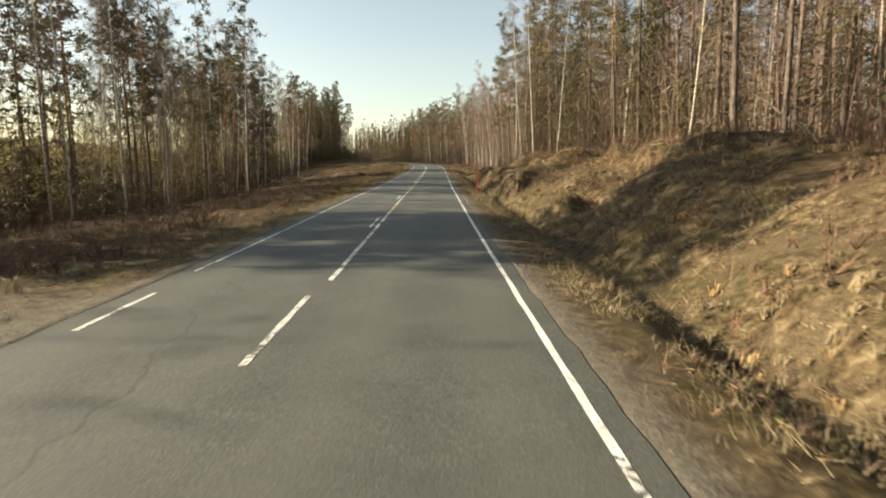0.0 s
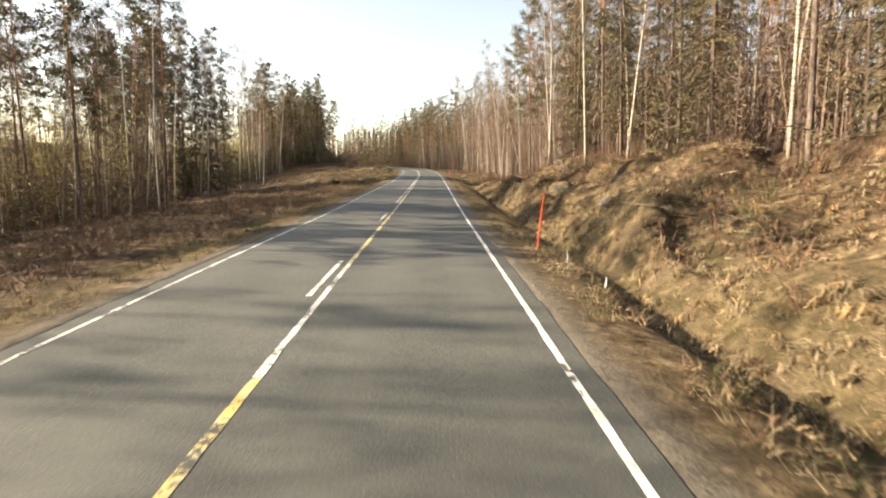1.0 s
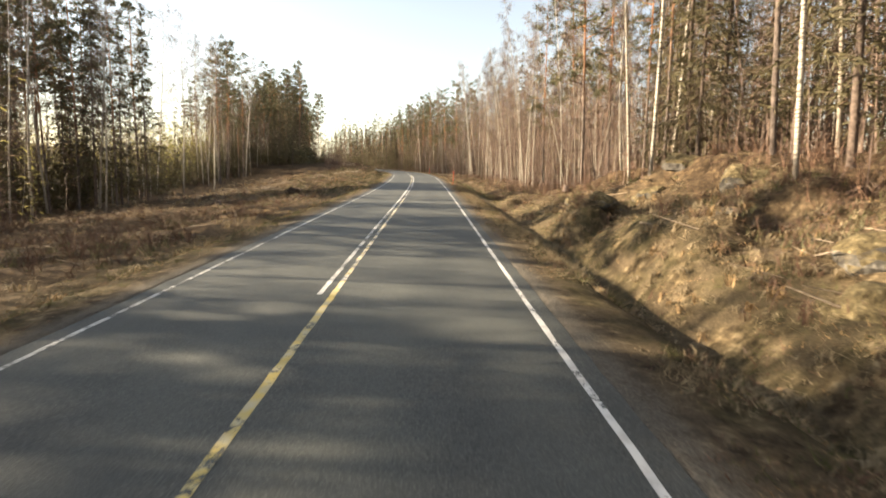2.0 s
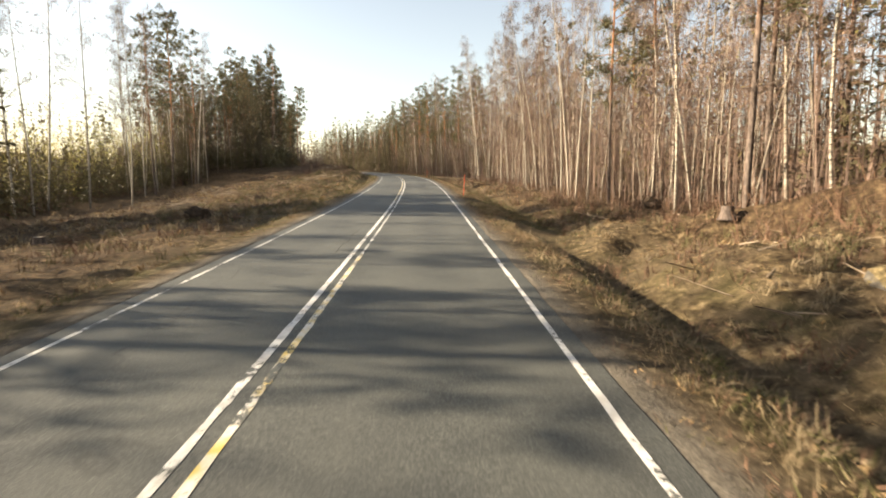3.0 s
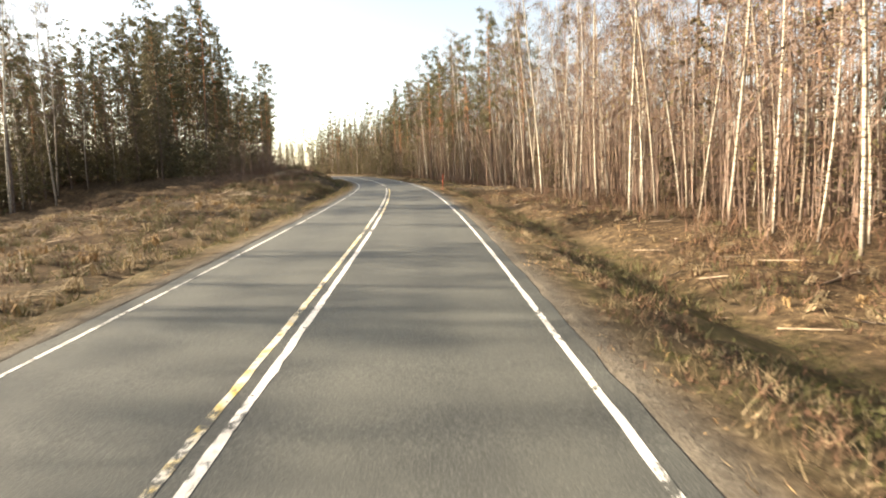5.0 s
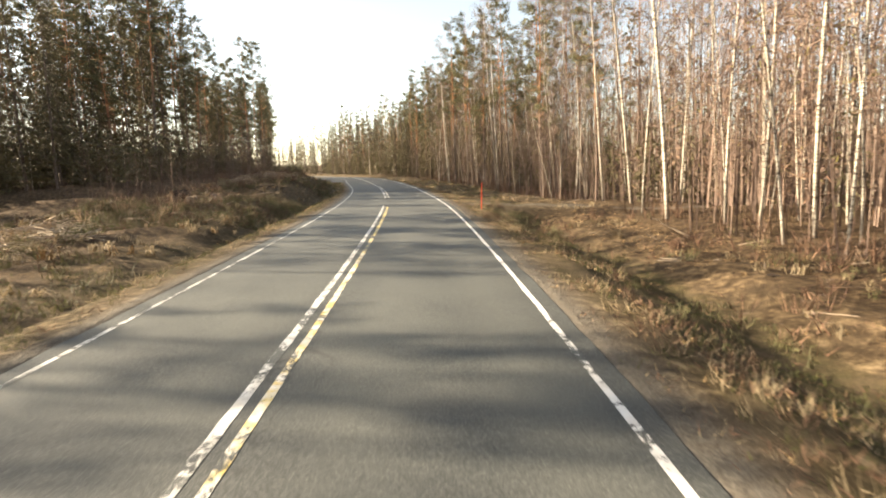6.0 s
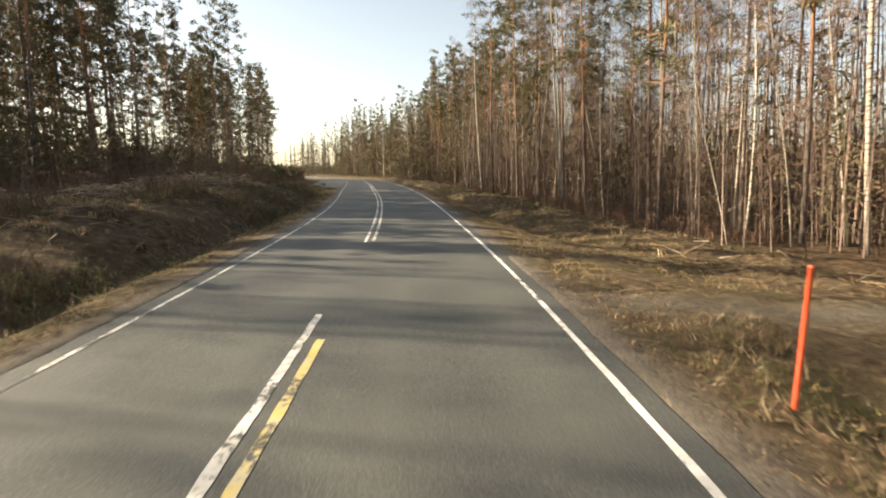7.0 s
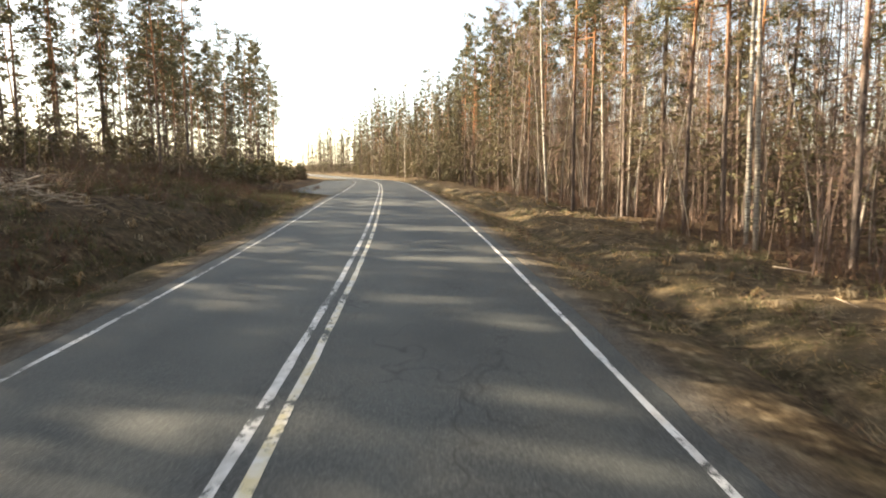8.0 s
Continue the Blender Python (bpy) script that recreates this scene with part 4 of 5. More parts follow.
def grass_field(name, label, seed, mats, areas, blades, length, width, flat):
    """Tufts of grass blades; areas: count, y from, y to, side, distance from and to, crowding to the near side, material numbers."""
    rng = np.random.default_rng(seed)
    geo = Geo()
    for count, y0, y1, side, d0, d1, power, kinds in areas:
        at = scatter(rng, count, y0, y1, side, d0, d1, power)
        keep = np.array([lumps(p[0] + 31, p[1], 1.6) + 0.5 * lumps(p[0], p[1] + 77, 5.0) > -0.22 for p in at])
        at = at[keep]
        size = rng.uniform(0.55, 1.3, len(at))
        comb = rng.normal(0, 0.5, (len(at), 2))
        mat = rng.choice(kinds, len(at))
        root = np.repeat(at, blades, 0)
        n = len(root)
        s = np.repeat(size, blades)
        root = root + np.stack([rng.normal(0, 0.09, n) * s, rng.normal(0, 0.09, n) * s, np.full(n, -0.02)], 1)
        way = np.concatenate([rng.normal(0, flat, (n, 2)) + np.repeat(comb, blades, 0) * flat, np.abs(rng.normal(0.6, 0.3, (n, 1))) + 0.08], 1)
        way /= np.linalg.norm(way, axis=1)[:, None]
        tip = root + way * (length * s * rng.uniform(0.6, 1.2, n))[:, None]
        geo.blades(root, tip, width * rng.uniform(0.7, 1.4, n), np.repeat(mat, blades), rng)
    tagged(new(name, geo.mesh(name, mats, False)), label, "grass", kind="stuff")


grass_field("dry_grass", "matted straw-coloured dead grass on the verge and bank", 61, [STRAW, GREEN_GRASS, LEAF_LITTER, BRUSH], [
    (8000, 2, 62, 1, 0.95, 10.5, 1.0, [0, 0, 0, 0, 0, 1]),
    (1800, 62, 92, 1, 1.25, 8.5, 1.2, [0, 0, 0, 1]),
    (1300, 92, 150, 1, 4.6, 8.5, 1.0, [0, 2, 2, 3]),
    (3800, 152, 215, 1, 0.7, 9.5, 1.2, [0, 0, 2, 2, 1, 3]),
    (6500, 4, 120, -1, 1.1, 15, 1.1, [0, 0, 2, 2, 3, 3, 1]),
    (4000, 120, 215, -1, 1.0, 9.5, 1.1, [0, 0, 1]),
], 7, 0.20, 0.011, 0.8)
grass_field("short_grass", "short dead grass and old leaves along the ditch", 62, [STRAW, GREEN_GRASS, LEAF_LITTER, BRUSH], [
    (5400, 2, 92, 1, 1.1, 4.6, 0.9, [0, 0, 1, 2, 2, 3]),
    (6500, 84, 148, 1, 1.9, 4.6, 1.0, [1, 1, 1, 3, 3]),
    (5500, 2, 64, 1, 3.2, 9.5, 1.0, [0, 0, 2, 2, 3]),
    (2200, 64, 148, 1, 4.8, 8.0, 1.0, [2, 2, 3]),
    (3000, 70, 150, -1, 4, 20, 1.0, [0, 2, 3, 3, 1]),
    (3600, 153, 195, 1, 0.6, 5.0, 0.9, [0, 1, 1, 2, 2, 3]),
    (7500, 4, 190, -1, 0.6, 4.0, 0.9, [0, 1, 1, 1, 2, 3]),
    (5200, 40, 152, 1, 0.5, 2.3, 1.0, [0, 1, 2, 3, 3]),
], 6, 0.11, 0.014, 0.9)
grass_field("verge_tufts", "upright tufts of dry grass along the shoulder", 63, [STRAW, GREEN_GRASS, BRUSH], [
    (1900, 2, 92, 1, 0.85, 2.5, 0.8, [0, 0, 0, 1, 2]),
    (2000, 84, 150, 1, 0.95, 2.9, 1.0, [0, 0, 1, 2, 2]),
    (900, 156, 215, 1, 0.85, 2.5, 0.8, [0, 0, 1, 2]),
    (1800, 10, 200, -1, 0.7, 2.2, 0.8, [0, 1, 1, 2]),
], 11, 0.24, 0.010, 0.42)


def tussock_field(name, label, seed, mats, areas):
    """Drooping mops of last year's grass, each combed its own way; areas: count, y from, y to, side, distance from and to, size."""
    rng = np.random.default_rng(seed)
    geo = Geo()
    for count, y0, y1, side, d0, d1, big in areas:
        at = scatter(rng, count, y0, y1, side, d0, d1)
        at = at[np.array([lumps(p[0] + 5, p[1], 2.4) + 0.4 * lumps(p[0], p[1], 0.9) > -0.1 for p in at])]
        n, per = len(at), 11
        size = rng.uniform(0.6, 1.4, n) * big
        comb = rng.normal(0, 0.6, (n, 2))
        comb[:, 1] -= 0.25
        mat = rng.choice(len(mats), n, p=[0.8, 0.2])
        k = np.repeat(np.arange(n), per)
        m = len(k)
        s = size[k]
        root = at[k] + np.stack([rng.normal(0, 0.05, m) * s, rng.normal(0, 0.05, m) * s, np.full(m, -0.01)], 1)
        out = rng.normal(0, 0.55, (m, 2)) + comb[k]
        knee = root + np.concatenate([out * 0.07 * s[:, None], (rng.uniform(0.10, 0.20, m) * s)[:, None]], 1)
        tip = knee + np.concatenate([out * 0.24 * s[:, None], (rng.uniform(-0.13, 0.03, m) * s)[:, None]], 1)
        side_way = np.stack([-out[:, 1], out[:, 0], np.zeros(m)], 1)
        side_way /= np.linalg.norm(side_way, axis=1)[:, None] + 1e-9
        w = (rng.uniform(0.006, 0.013, m) * s)[:, None] * side_way
        v = np.stack([root - w, root + w, knee - w, knee + w, tip], 1).reshape(-1, 3)
        o = np.arange(m)[:, None] * 5
        tris = np.concatenate([o + [[0, 1, 3]], o + [[0, 3, 2]], o + [[2, 3, 4]]])
        geo.add(v, tris, np.tile(mat[k], 3))
    tagged(new(name, geo.mesh(name, mats, False)), label, "grass", kind="stuff")


tussock_field("grass_tussocks", "pale drooping tussocks of last year's grass", 64, [STRAW, LEAF_LITTER], [
    (4200, 2, 62, 1, 2.6, 9.5, 0.85), (300, 62, 84, 1, 4.2, 8.0, 1.0), (260, 84, 150, 1, 5.0, 8.0, 1.0), (800, 84, 142, -1, 3.0, 17, 1.35), (500, 156, 215, 1, 4.0, 8.5, 0.9),
    (500, 8, 90, -1, 2.4, 15, 1.0), (1100, 45, 140, -1, 14, 27, 1.25), (1000, 90, 150, -1, 2.4, 22, 1.1), (700, 140, 215, -1, 2.4, 9.5, 1.0), (900, 140, 205, -1, 5.0, 10.5, 1.3),
])


def brush_field(name, label, seed, mats, areas, stems, height):
    rng = np.random.default_rng(seed)
    geo = Geo()
    for count, y0, y1, side, d0, d1, power, tall in areas:
        at = scatter(rng, count, y0, y1, side, d0, d1, power)
        at = at[np.array([lumps(p[0] + 11, p[1], 4.0) > -0.15 for p in at])]
        size = rng.uniform(0.5, 1.4, len(at)) * tall
        root = np.repeat(at, stems, 0)
        n = len(root)
        s = np.repeat(size, stems)
        root = root + rng.normal(0, 0.10, (n, 3)) * [1, 1, 0]
        way = np.concatenate([rng.normal(0, 0.38, (n, 2)), np.ones((n, 1))], 1)
        tip = root + way * (height * s * rng.uniform(0.5, 1.15, n))[:, None]
        geo.blades(root, tip, rng.uniform(0.015, 0.032, n), 0, rng)
        # side twigs
        k = np.repeat(np.arange(n), 2)
        base = root[k] + (tip[k] - root[k]) * rng.uniform(0.35, 0.9, (len(k), 1))
        w2 = rng.normal(0, 1, (len(k), 3)) * [0.7, 0.7, 0.4] + [0, 0, 0.55]
        geo.blades(base, base + w2 * (0.28 * height * s[k])[:, None], 0.014, rng.integers(0, len(mats), len(k)), rng)
    tagged(new(name, geo.mesh(name, mats, False)), label, "brush", kind="stuff")


def sapling_field(name, label, seed, mats, areas, twigs, length, width, droop):
    """Thin saplings that fill the wood between its trunks; areas: count, y from, y to, side, distance from and to, height."""
    rng = np.random.default_rng(seed)
    geo = Geo()
    for count, y0, y1, side, d0, d1, tall in areas:
        at = scatter(rng, count, y0, y1, side, d0, d1)
        n = len(at)
        h = rng.uniform(0.45, 1.1, n) * tall
        top = at + np.stack([rng.normal(0, 0.05, n) * h - side * 0.05 * h, rng.normal(0, 0.05, n) * h, h], 1)
        geo.blades(at, top, 0.02 + 0.006 * h, 0, rng)
        k = np.repeat(np.arange(n), twigs)
        m = len(k)
        s = rng.uniform(0.06, 1.0, m)
        base = at[k] + (top[k] - at[k]) * s[:, None]
        reach = (1.15 - s) * (0.35 + 0.09 * h[k])
        way = rng.normal(0, 1, (m, 3)) * [1, 1, 0.35]
        base = base + way * (reach * rng.uniform(0, 0.6, m))[:, None]
        way = way + rng.normal(0, 0.5, (m, 3)) + [0, 0, -droop]
        way /= np.linalg.norm(way, axis=1)[:, None]
        geo.blades(base, base + way * (length * rng.uniform(0.5, 1.2, m))[:, None], width * rng.uniform(0.6, 1.4, m), rng.integers(0, len(mats), m), rng)
    tagged(new(name, geo.mesh(name, mats, False)), label, "undergrowth", kind="stuff")


sapling_field("bare_saplings", "leafless brown birch and alder saplings between trunks", 73, [TWIG, TWIG, BRUSH, CATKIN], [
    (700, 0, 76, 1, 13, 30, 12), (700, -5, 76, 1, 17, 32, 19), (800, 76, 158, 1, 13, 28, 13), (900, 60, 160, 1, 17, 32, 19),
    (800, 150, 245, 1, 14, 32, 12), (1000, 155, 250, 1, 18, 36, 20), (600, 225, 320, 1, 8, 24, 13),
    (420, -5, 78, -1, 19, 34, 7),
], 30, 0.75, 0.050, 0.0)
sapling_field("slender_saplings", "thin upright leafless saplings along the wood's edge", 78, [TWIG, TWIG, BRUSH], [
    (260, 0, 76, 1, 9.5, 16, 6), (380, 76, 148, 1, 8.5, 16, 7), (420, 156, 235, 1, 8.0, 16, 6), (220, 145, 216, -1, 9.5, 14, 4),
], 60, 0.55, 0.012, -0.7)
sapling_field("green_saplings", "yellow-green budding saplings at the back of the clearing", 74, [TWIG, BUD, BUD, BUD], [
    (900, 76, 165, -1, 33, 46, 10), (1300, -5, 80, -1, 23, 46, 13),
], 46, 0.6, 0.065, 0.0)
sapling_field("spruce_undergrowth", "dense dark young spruce undergrowth in the wood", 75, [SPRUCE_NEEDLE, SPRUCE_NEEDLE, PINE_NEEDLE], [
    (950, 76, 168, -1, 31, 44, 6.0), (700, -5, 78, -1, 22, 46, 5.0), (850, 162, 225, -1, 17, 38, 4.6), (420, 203, 265, -1, 8, 18, 2.6),
    (380, 0, 76, 1, 14, 36, 8), (220, 76, 150, 1, 15, 34, 5), (520, 150, 250, 1, 14, 36, 8), (1000, 225, 330, 1, 8, 24, 9),
], 36, 0.55, 0.15, 0.55)
brush_field("dwarf_shrubs", "low evergreen heather and lingonberry shrubs on the bank", 76, [PINE_NEEDLE, BRUSH, GREEN_GRASS], [
    (2300, 136, 204, -1, 2.2, 10, 1.0, 1.15), (1500, 92, 150, -1, 2.6, 16, 1.0, 0.9), (350, 10, 76, 1, 5, 10, 1.0, 1.0), (300, 76, 146, 1, 4, 9, 1.0, 0.9), (500, 84, 148, 1, 2.2, 4.6, 1.0, 0.4), (1100, 10, 150, -1, 2.0, 12, 1.0, 0.8), (200, 158, 210, 1, 4, 9, 1.0, 0.9),
], 12, 0.34)
brush_field("willow_shrubs", "pale grey leafless willow shrubs on the bank", 79, [CATKIN, TWIG], [
    (50, 140, 180, -1, 5.5, 10, 1.0, 0.8), (60, 90, 130, -1, 6, 16, 1.0, 0.6), (50, 84, 148, 1, 6.5, 9, 1.0, 0.8),
], 14, 1.0)
brush_field("bare_brush", "leafless reddish-brown willow and birch brush", 71, [BRUSH, TWIG], [
    (1300, 6, 80, -1, 4.0, 17, 1.0, 0.75),
    (800, 80, 150, -1, 4.5, 24, 1.0, 0.45),
    (900, 145, 205, -1, 5.5, 12, 1.0, 0.95),
    (500, 205, 260, -1, 7.5, 16, 1.0, 1.6),
    (500, 2, 76, 1, 7.5, 13, 1.0, 1.1),
    (900, 2, 76, 1, 3.0, 9, 1.0, 0.42),
    (500, 76, 148, 1, 4.0, 7.5, 1.0, 0.4),
    (600, 140, 216, -1, 2.6, 7, 1.0, 0.5),
    (450, 74, 148, 1, 6.5, 12, 1.0, 0.9),
    (500, 160, 235, 1, 8.0, 13, 1.0, 0.9),
    (800, 78, 165, -1, 31, 42, 1.0, 2.4),
    (700, 10, 78, -1, 20, 32, 1.0, 2.2),
], 7, 1.0)


# ---- things beside the road ----
def snow_pole(y, u, height, lean):
    x, y, z = place(y, u)
    root = tagged(new("snow_pole"), "thin orange-red plastic snow pole on the road shoulder", "snow pole", "snow poles")
    geo = Geo()
    geo.tube([(0, 0, -0.25), (0, 0, height * 0.5), (0, 0, height)], [0.023, 0.023, 0.021], 10, 0, True)
    part("shaft", geo.mesh("pole_shaft", [POLE_RED]), root)
    top = Geo()
    top.tube([(0, 0, height), (0, 0, height + 0.012), (0, 0, height + 0.02)], [0.025, 0.025, 0.010], 10, 0, True)
    part("cap", top.mesh("pole_cap", [POLE_RED]), root)
    root.matrix_basis = pose(x, y, z, 0, lean, 0)


snow_pole(34.0, 1.38, 1.42, 5)
snow_pole(98.6, 1.2, 1.40, 2)
snow_pole(147.2, 1.5, 1.30, 1)


def marker_stick(x, y, height, lean):
    u = x - spline(EDGE_X, y)
    geo = Geo()
    geo.tube([(0, 0, -0.1), (0.01, 0, height * 0.6), (0.0, 0.01, height)], [0.016, 0.016, 0.013], 7, 0, True)
    ob = tagged(new("marker_stick", geo.mesh("marker_stick", [WHITE_PLASTIC])), "short white marker stick standing in the ditch", "marker stick", "marker sticks")
    ob.matrix_basis = pose(*place(y, u), 0, lean, 0)


marker_stick(3.1, 32.15, 0.34, -4)
marker_stick(3.3, 30.2, 0.30, 6)


def make_mossy_rock():
    mat, n, l, b = material("mossy_granite", 0.9, 0.2)
    pos = position(n)
    stone = ramp(n, l, noise_tex(n, l, pos, 5, 5, 0.7), [(0.35, (0.035, 0.030, 0.025)), (0.55, (0.10, 0.09, 0.075)), (0.72, (0.34, 0.32, 0.28))])
    turf = ramp(n, l, noise_tex(n, l, pos, 9, 5, 0.7), [(0.35, (0.045, 0.033, 0.016)), (0.55, (0.13, 0.10, 0.05)), (0.72, (0.30, 0.24, 0.14))])
    up = n.new("ShaderNodeSeparateXYZ")
    l.new(n.new("ShaderNodeNewGeometry").outputs["Normal"], up.inputs[0])
    cover = maths(n, l, "ADD", up.outputs[2], maths(n, l, "MULTIPLY", maths(n, l, "SUBTRACT", noise_tex(n, l, pos, 2.5, 4), 0.5), 1.4))
    l.new(mixed(n, l, ramp(n, l, cover, [(0.12, (0, 0, 0)), (0.42, (1, 1, 1))]), stone, turf), b.inputs["Base Color"])
    bumped(n, l, b, noise_tex(n, l, pos, 12, 5), 0.8, 0.05)
    return mat


MOSSY_ROCK = make_mossy_rock()


def boulder(y, u, size, flat, seed, label, mat=STONE, sunk=0.35):
    rng = np.random.default_rng(seed)
    bm = bmesh.new()
    bmesh.ops.create_icosphere(bm, subdivisions=3, radius=1.0)
    off = Vector(rng.uniform(-50, 50, 3))
    for v in bm.verts:
        n1 = noise.noise(v.co * 0.9 + off)
        n2 = noise.noise(v.co * 2.6 + off)
        v.co *= 1 + 0.38 * n1 + 0.14 * n2
        v.co.z *= flat
        v.co *= size
    for f in bm.faces:
        f.smooth = False
    ob = tagged(new("boulder", bm_mesh("boulder", bm, mat)), label, "boulder", "boulders on the bank")
    ob.matrix_basis = pose(*place(y, u, size * flat * sunk), 0, 0, float(rng.uniform(0, 360)))


for number, (y, u, size, flat) in enumerate((
        (36.2, 4.0, 0.30, 0.6), (52.6, 12.2, 0.42, 0.75), (53.4, 11.6, 0.26, 0.7), (27.7, 10.0, 0.48, 0.6), (28.9, 10.6, 0.34, 0.6), (26.6, 9.6, 0.25, 0.6),
        (22.0, 8.7, 0.30, 0.6), (26.3, 5.3, 0.22, 0.7), (53.0, 5.2, 0.32, 0.6), (64.0, 5.4, 0.3, 0.6))):
    boulder(y, u, size, flat, 90 + number, "grey lichen-covered granite boulder sunk in the bank")


for number, (y, u, size, flat) in enumerate((
        (37.4, 4.9, 0.65, 0.75), (38.6, 6.0, 0.7, 0.7), (53.9, 13.4, 1.5, 0.9), (55.2, 11.9, 0.9, 0.7), (61.0, 4.9, 0.55, 0.75), (62.2, 6.3, 0.8, 0.75), (63.4, 7.8, 0.95, 0.75),
        (64.2, 9.4, 0.8, 0.7), (48.2, 4.6, 0.7, 0.75), (49.2, 5.9, 0.8, 0.7), (43.0, 8.4, 0.9, 0.65), (30.5, 8.6, 0.8, 0.6), (45.5, 10.4, 1.1, 0.7), (58.0, 8.6, 0.8, 0.7), (70.0, 6.4, 0.6, 0.7))):
    boulder(y, u, size, flat, 210 + number, "dark granite boulder under dry moss and turf", MOSSY_ROCK, 0.4)


def root_plate(y, u, size, seed):
    """The torn-up roots and earth of a fallen tree, standing on edge."""
    rng = np.random.default_rng(seed)
    root = tagged(new("root_plate"), "dark upturned root plate of a fallen tree", "root plate", "upturned roots")
    bm = bmesh.new()
    bmesh.ops.create_icosphere(bm, subdivisions=3, radius=1.0)
    off = Vector(rng.uniform(-50, 50, 3))
    for v in bm.verts:
        v.co *= 1 + 0.45 * noise.noise(v.co * 1.3 + off) + 0.2 * noise.noise(v.co * 3.5 + off)
        v.co = Vector((v.co.x * 0.75, v.co.y * 0.45, v.co.z * 0.62 + 0.3)) * size
    part("earth", bm_mesh("root_plate_earth", bm, EARTH), root)
    for k in range(7):
        a = rng.uniform(0.2, 2.9)
        p = np.array([math.cos(a) * 0.6, rng.uniform(-0.2, 0.2), 0.3 + math.sin(a) * 0.5]) * size
        q = p + np.array([math.cos(a) * 0.5, rng.uniform(-0.3, 0.3), math.sin(a) * 0.35]) * size
        geo = Geo()
        geo.tube([p * 0.6, p, (p + q) / 2 + rng.normal(0, 0.04, 3), q], [0.05 * size, 0.04 * size, 0.022 * size, 0.008], 5, 0)
        part("root", geo.mesh("root_plate_root", [DEAD_WOOD]), root)
    root.matrix_basis = pose(*place(y, u), 0, 0, float(rng.uniform(-30, 30)))


for number, (y, u, size) in enumerate(((91.5, -14.2, 0.85), (151.0, -14.6, 0.7), (87.0, 9.4, 0.6))):
    root_plate(y, u, size, 140 + number)


def stump(y, u, radius, height, seed):
    rng = np.random.default_rng(seed)
    root = tagged(new("stump"), "weathered sawn tree stump in dead grass", "stump", "tree stumps")
    geo = Geo()
    geo.tube([(0, 0, -0.1), (0, 0, 0.06), (0, 0, height * 0.5), (0, 0, height)], [radius * 1.55, radius * 1.2, radius, radius * 0.97], 11, 0)
    part("bark", geo.mesh("stump_bark", [PINE_BARK]), root)
    top = Geo()
    top.tube([(0, 0, height - 0.03), (0, 0, height + 0.004)], [radius * 0.93, radius * 0.93], 11, 0, True)
    part("cut_face", top.mesh("stump_cut", [DEAD_WOOD]), root, "pale sawn face with dried wood")
    root.matrix_basis = pose(*place(y, u), float(rng.uniform(-4, 4)), float(rng.uniform(-4, 4)), float(rng.uniform(0, 360)))


for number, (y, u, r, h) in enumerate(((86, -19.0, 0.24, 0.45), (101, -15.5, 0.2, 0.35), (104, -13.5, 0.22, 0.35), (147, -12.5, 0.25, 0.4), (152, -13.0, 0.22, 0.35), (45, -13.5, 0.2, 0.35), (78, 8.0, 0.2, 0.35))):
    stump(y, u, r, h, 120 + number)


def brash_field():
    """Small dry sticks and felling waste strewn over the clearing and the banks."""
    rng = np.random.default_rng(77)
    geo = Geo()
    for count, y0, y1, side, d0, d1 in ((520, 70, 140, -1, 5, 24), (480, 140, 200, -1, 4.0, 10), (260, 20, 76, 1, 4, 10), (90, 80, 146, 1, 4.5, 9), (90, 150, 215, 1, 4.5, 9), (160, 8, 70, -1, 5, 16)):
        for p in scatter(rng, count, y0, y1, side, d0, d1):
            a, ln = rng.uniform(0, 6.28), rng.uniform(0.25, 1.1)
            q = p + np.array([math.cos(a) * ln, math.sin(a) * ln, rng.uniform(-0.04, 0.22)])
            r = rng.uniform(0.008, 0.03)
            geo.tube([p + [0, 0, 0.05], q + [0, 0, 0.07]], [r, r * 0.5], 3, 0)
    tagged(new("brash", geo.mesh("brash", [DEAD_WOOD], False)), "dry sticks and felling waste on dead grass", "brash", kind="stuff")


brash_field()


def slash_heap(y, u, size, seed):
    """A loose heap of pale dry branches left from felling."""
    rng = np.random.default_rng(seed)
    geo = Geo()
    x0, y0, z0 = place(y, u)
    for _ in range(int(70 * size)):
        a, r, ln = rng.uniform(0, 6.28), size * 0.9 * rng.uniform(0, 1) ** 0.7, rng.uniform(0.4, 1.5)
        x, yy = r * math.cos(a) * 1.5, r * math.sin(a)
        z = place(y0 + yy, x0 + x - spline(EDGE_X, y0 + yy))[2] - z0 + 0.42 * size * max(0.0, 1 - (r / size) ** 2) * rng.uniform(0.1, 1.0)
        b = rng.uniform(0, 6.28)
        half = np.array([math.cos(b), math.sin(b), rng.normal(0, 0.16)]) * ln / 2
        p = np.array([x, yy, z + 0.04])
        mid = p + rng.normal(0, 0.05, 3)
        geo.tube([p - half, mid, p + half], [rng.uniform(0.010, 0.026), 0.013, 0.005], 4, 0)
    ob = tagged(new("slash_heap", geo.mesh("slash_heap", [DRY_SLASH], False)), "loose heap of pale dry felled branches", "brushwood heap", "heaps of felling waste", "stuff")
    ob.matrix_basis = pose(x0, y0, z0)


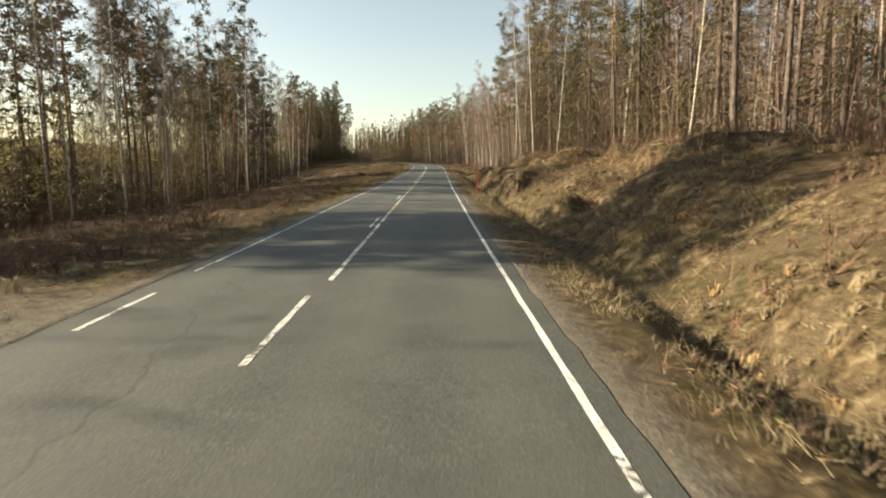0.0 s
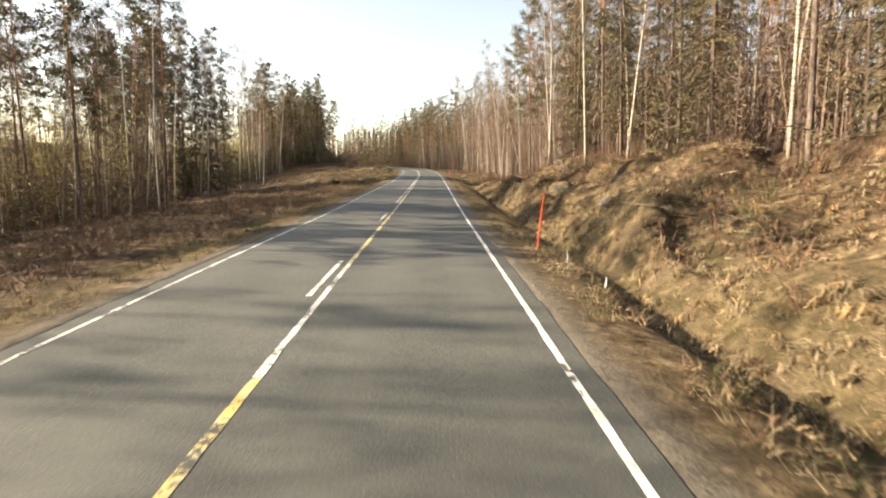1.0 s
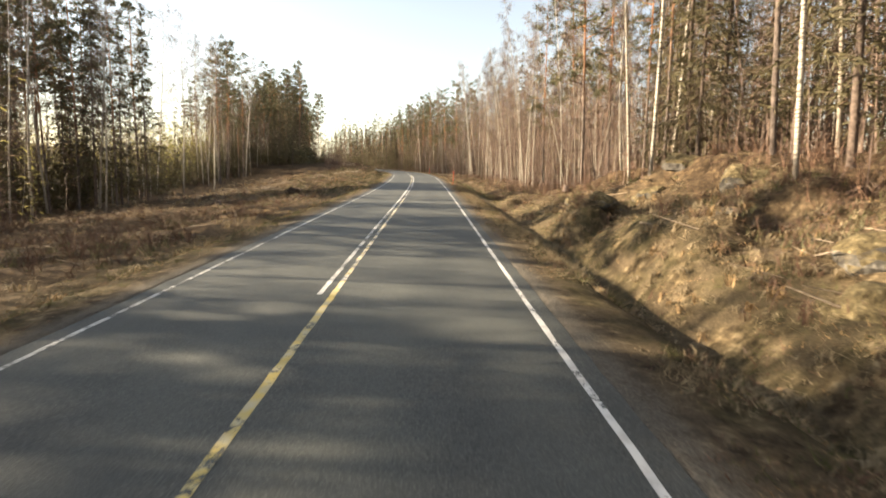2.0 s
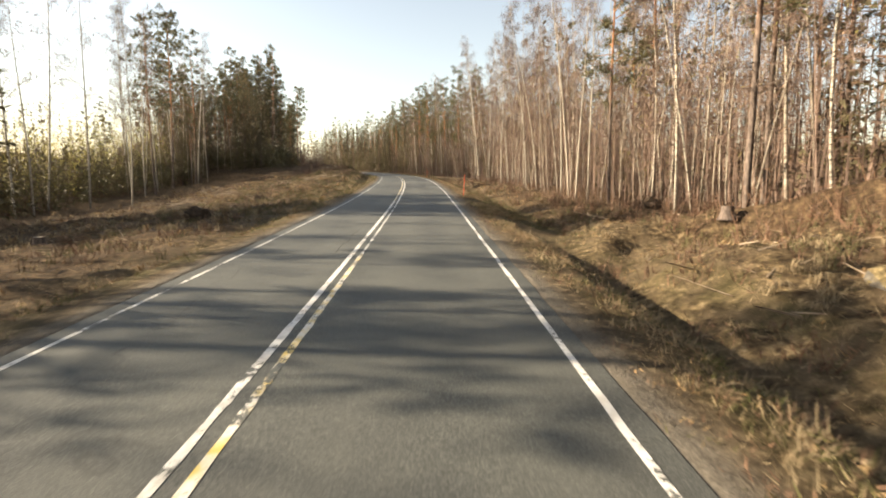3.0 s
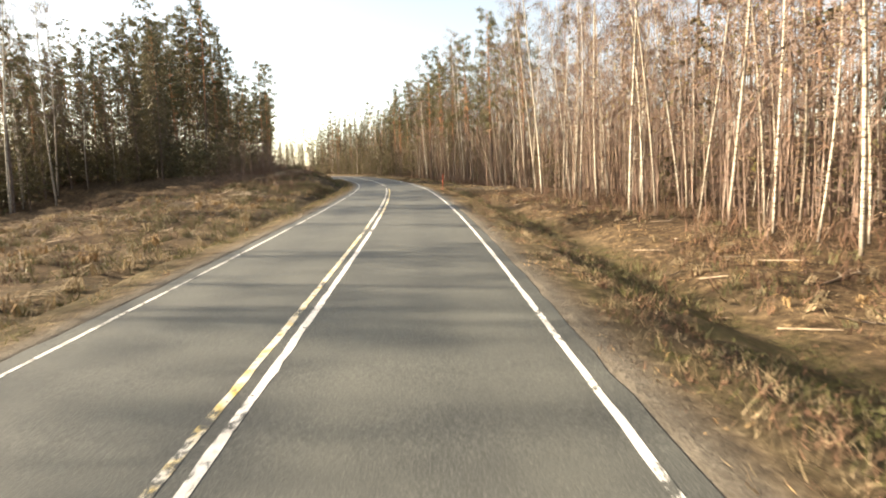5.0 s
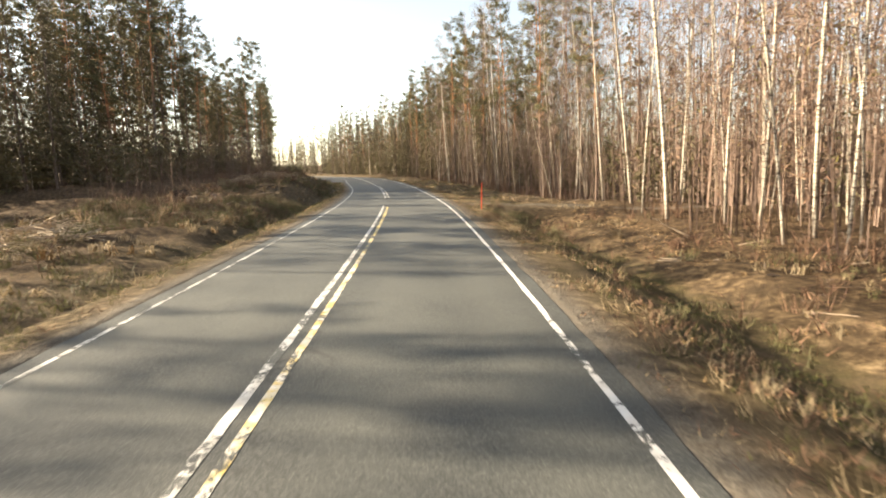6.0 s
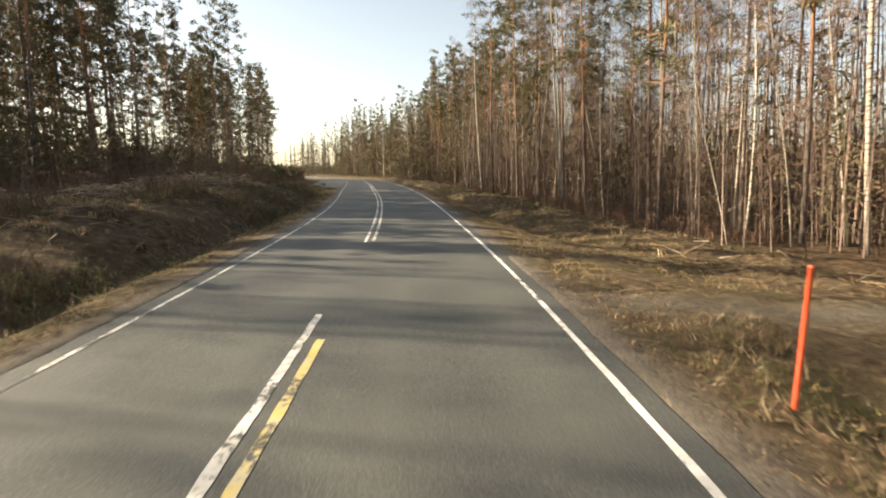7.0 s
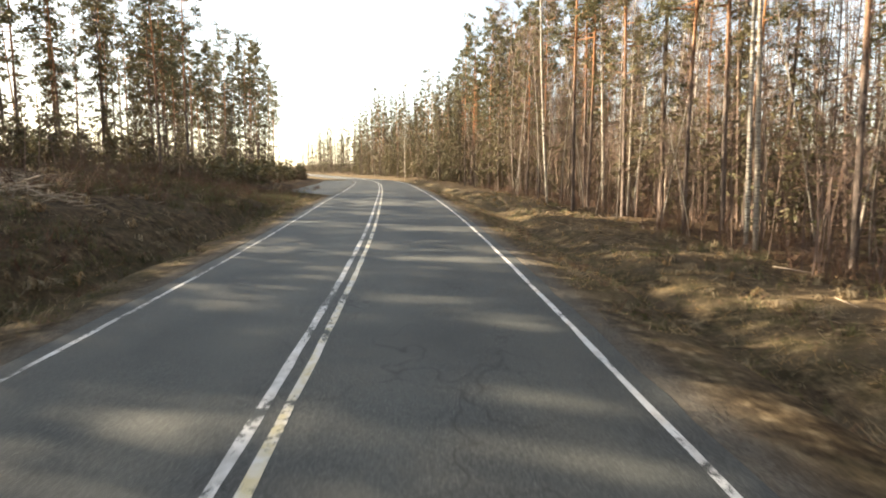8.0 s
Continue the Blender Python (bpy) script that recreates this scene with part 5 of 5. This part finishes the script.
DRY_SLASH = make_plain("dry_slash", (0.22, 0.165, 0.11), (0.50, 0.41, 0.30), 5.0, vary=0.4)
for number, (y, d, size) in enumerate(((168.5, 9.0, 1.3), (172.0, 7.5, 1.1), (176.0, 6.4, 1.2), (178.5, 7.6, 1.0), (163.0, 8.5, 0.9), (136.5, 6.8, 1.1), (139.0, 8.6, 1.0), (134.0, 9.4, 1.1),
                                       (128.0, 12.0, 1.2), (118.0, 16.0, 1.2), (106.0, 15.0, 1.1), (111.0, 21.0, 1.3), (124.0, 20.0, 1.3), (99.0, 12.5, 0.9))):
    slash_heap(y, -LANES - d, size, 300 + number)


def fallen_branch(y, u, length, radius, turn, tilt, seed):
    rng = np.random.default_rng(seed)
    geo = Geo()
    line = np.stack([np.linspace(0, length, 6), rng.normal(0, 0.05 * length ** 0.5, 6), rng.normal(0, 0.02, 6)], 1)
    geo.tube(line, np.linspace(radius, radius * 0.25, 6), 6, 0, True)
    for s in (0.35, 0.55, 0.72):
        p = along(line, s)
        q = p + np.array([0.2, rng.choice([-1, 1]) * 0.25, 0.12]) * length * 0.4
        geo.tube([p, (p + q) / 2 + [0, 0, 0.02], q], [radius * 0.5, radius * 0.3, radius * 0.1], 4, 0)
    ob = tagged(new("fallen_branch", geo.mesh("fallen_branch", [DEAD_WOOD])), "pale dead branch lying on the ground", "branch", "fallen branches")
    x, y, z = place(y, u)
    ob.matrix_basis = pose(x, y, z + radius + 0.03, 0, tilt, turn)


branch_rng = np.random.default_rng(8)
for y, u, length, turn, tilt in (
        (13.5, 8.6, 2.2, 130, -38), (106, 7.4, 1.2, 100, -50), (112, 6.6, 1.6, 20, -6), (109, 6.0, 1.3, 160, -4), (139.5, 7.5, 1.5, 150, -25), (152, 6.8, 1.8, 10, -4),
        (163, -12.0, 2.4, 30, -3), (165, -11.6, 1.9, 110, -6), (167, -11.2, 2.2, 60, -4), (169, -12.5, 1.6, 160, -5), (150, -11.0, 2.0, 15, -6), (146, -11.8, 1.7, 75, -5),
        (160, -11.2, 1.8, 140, -5), (46.5, 7.2, 2.0, 155, -8), (84.5, 6.5, 1.8, 140, -8), (118, -14, 2.0, 20, -3), (126, -12, 1.8, 70, -3), (30, -13, 2.0, 40, -3)):
    fallen_branch(y, u, length, 0.035, turn, tilt, int(branch_rng.integers(1000)))
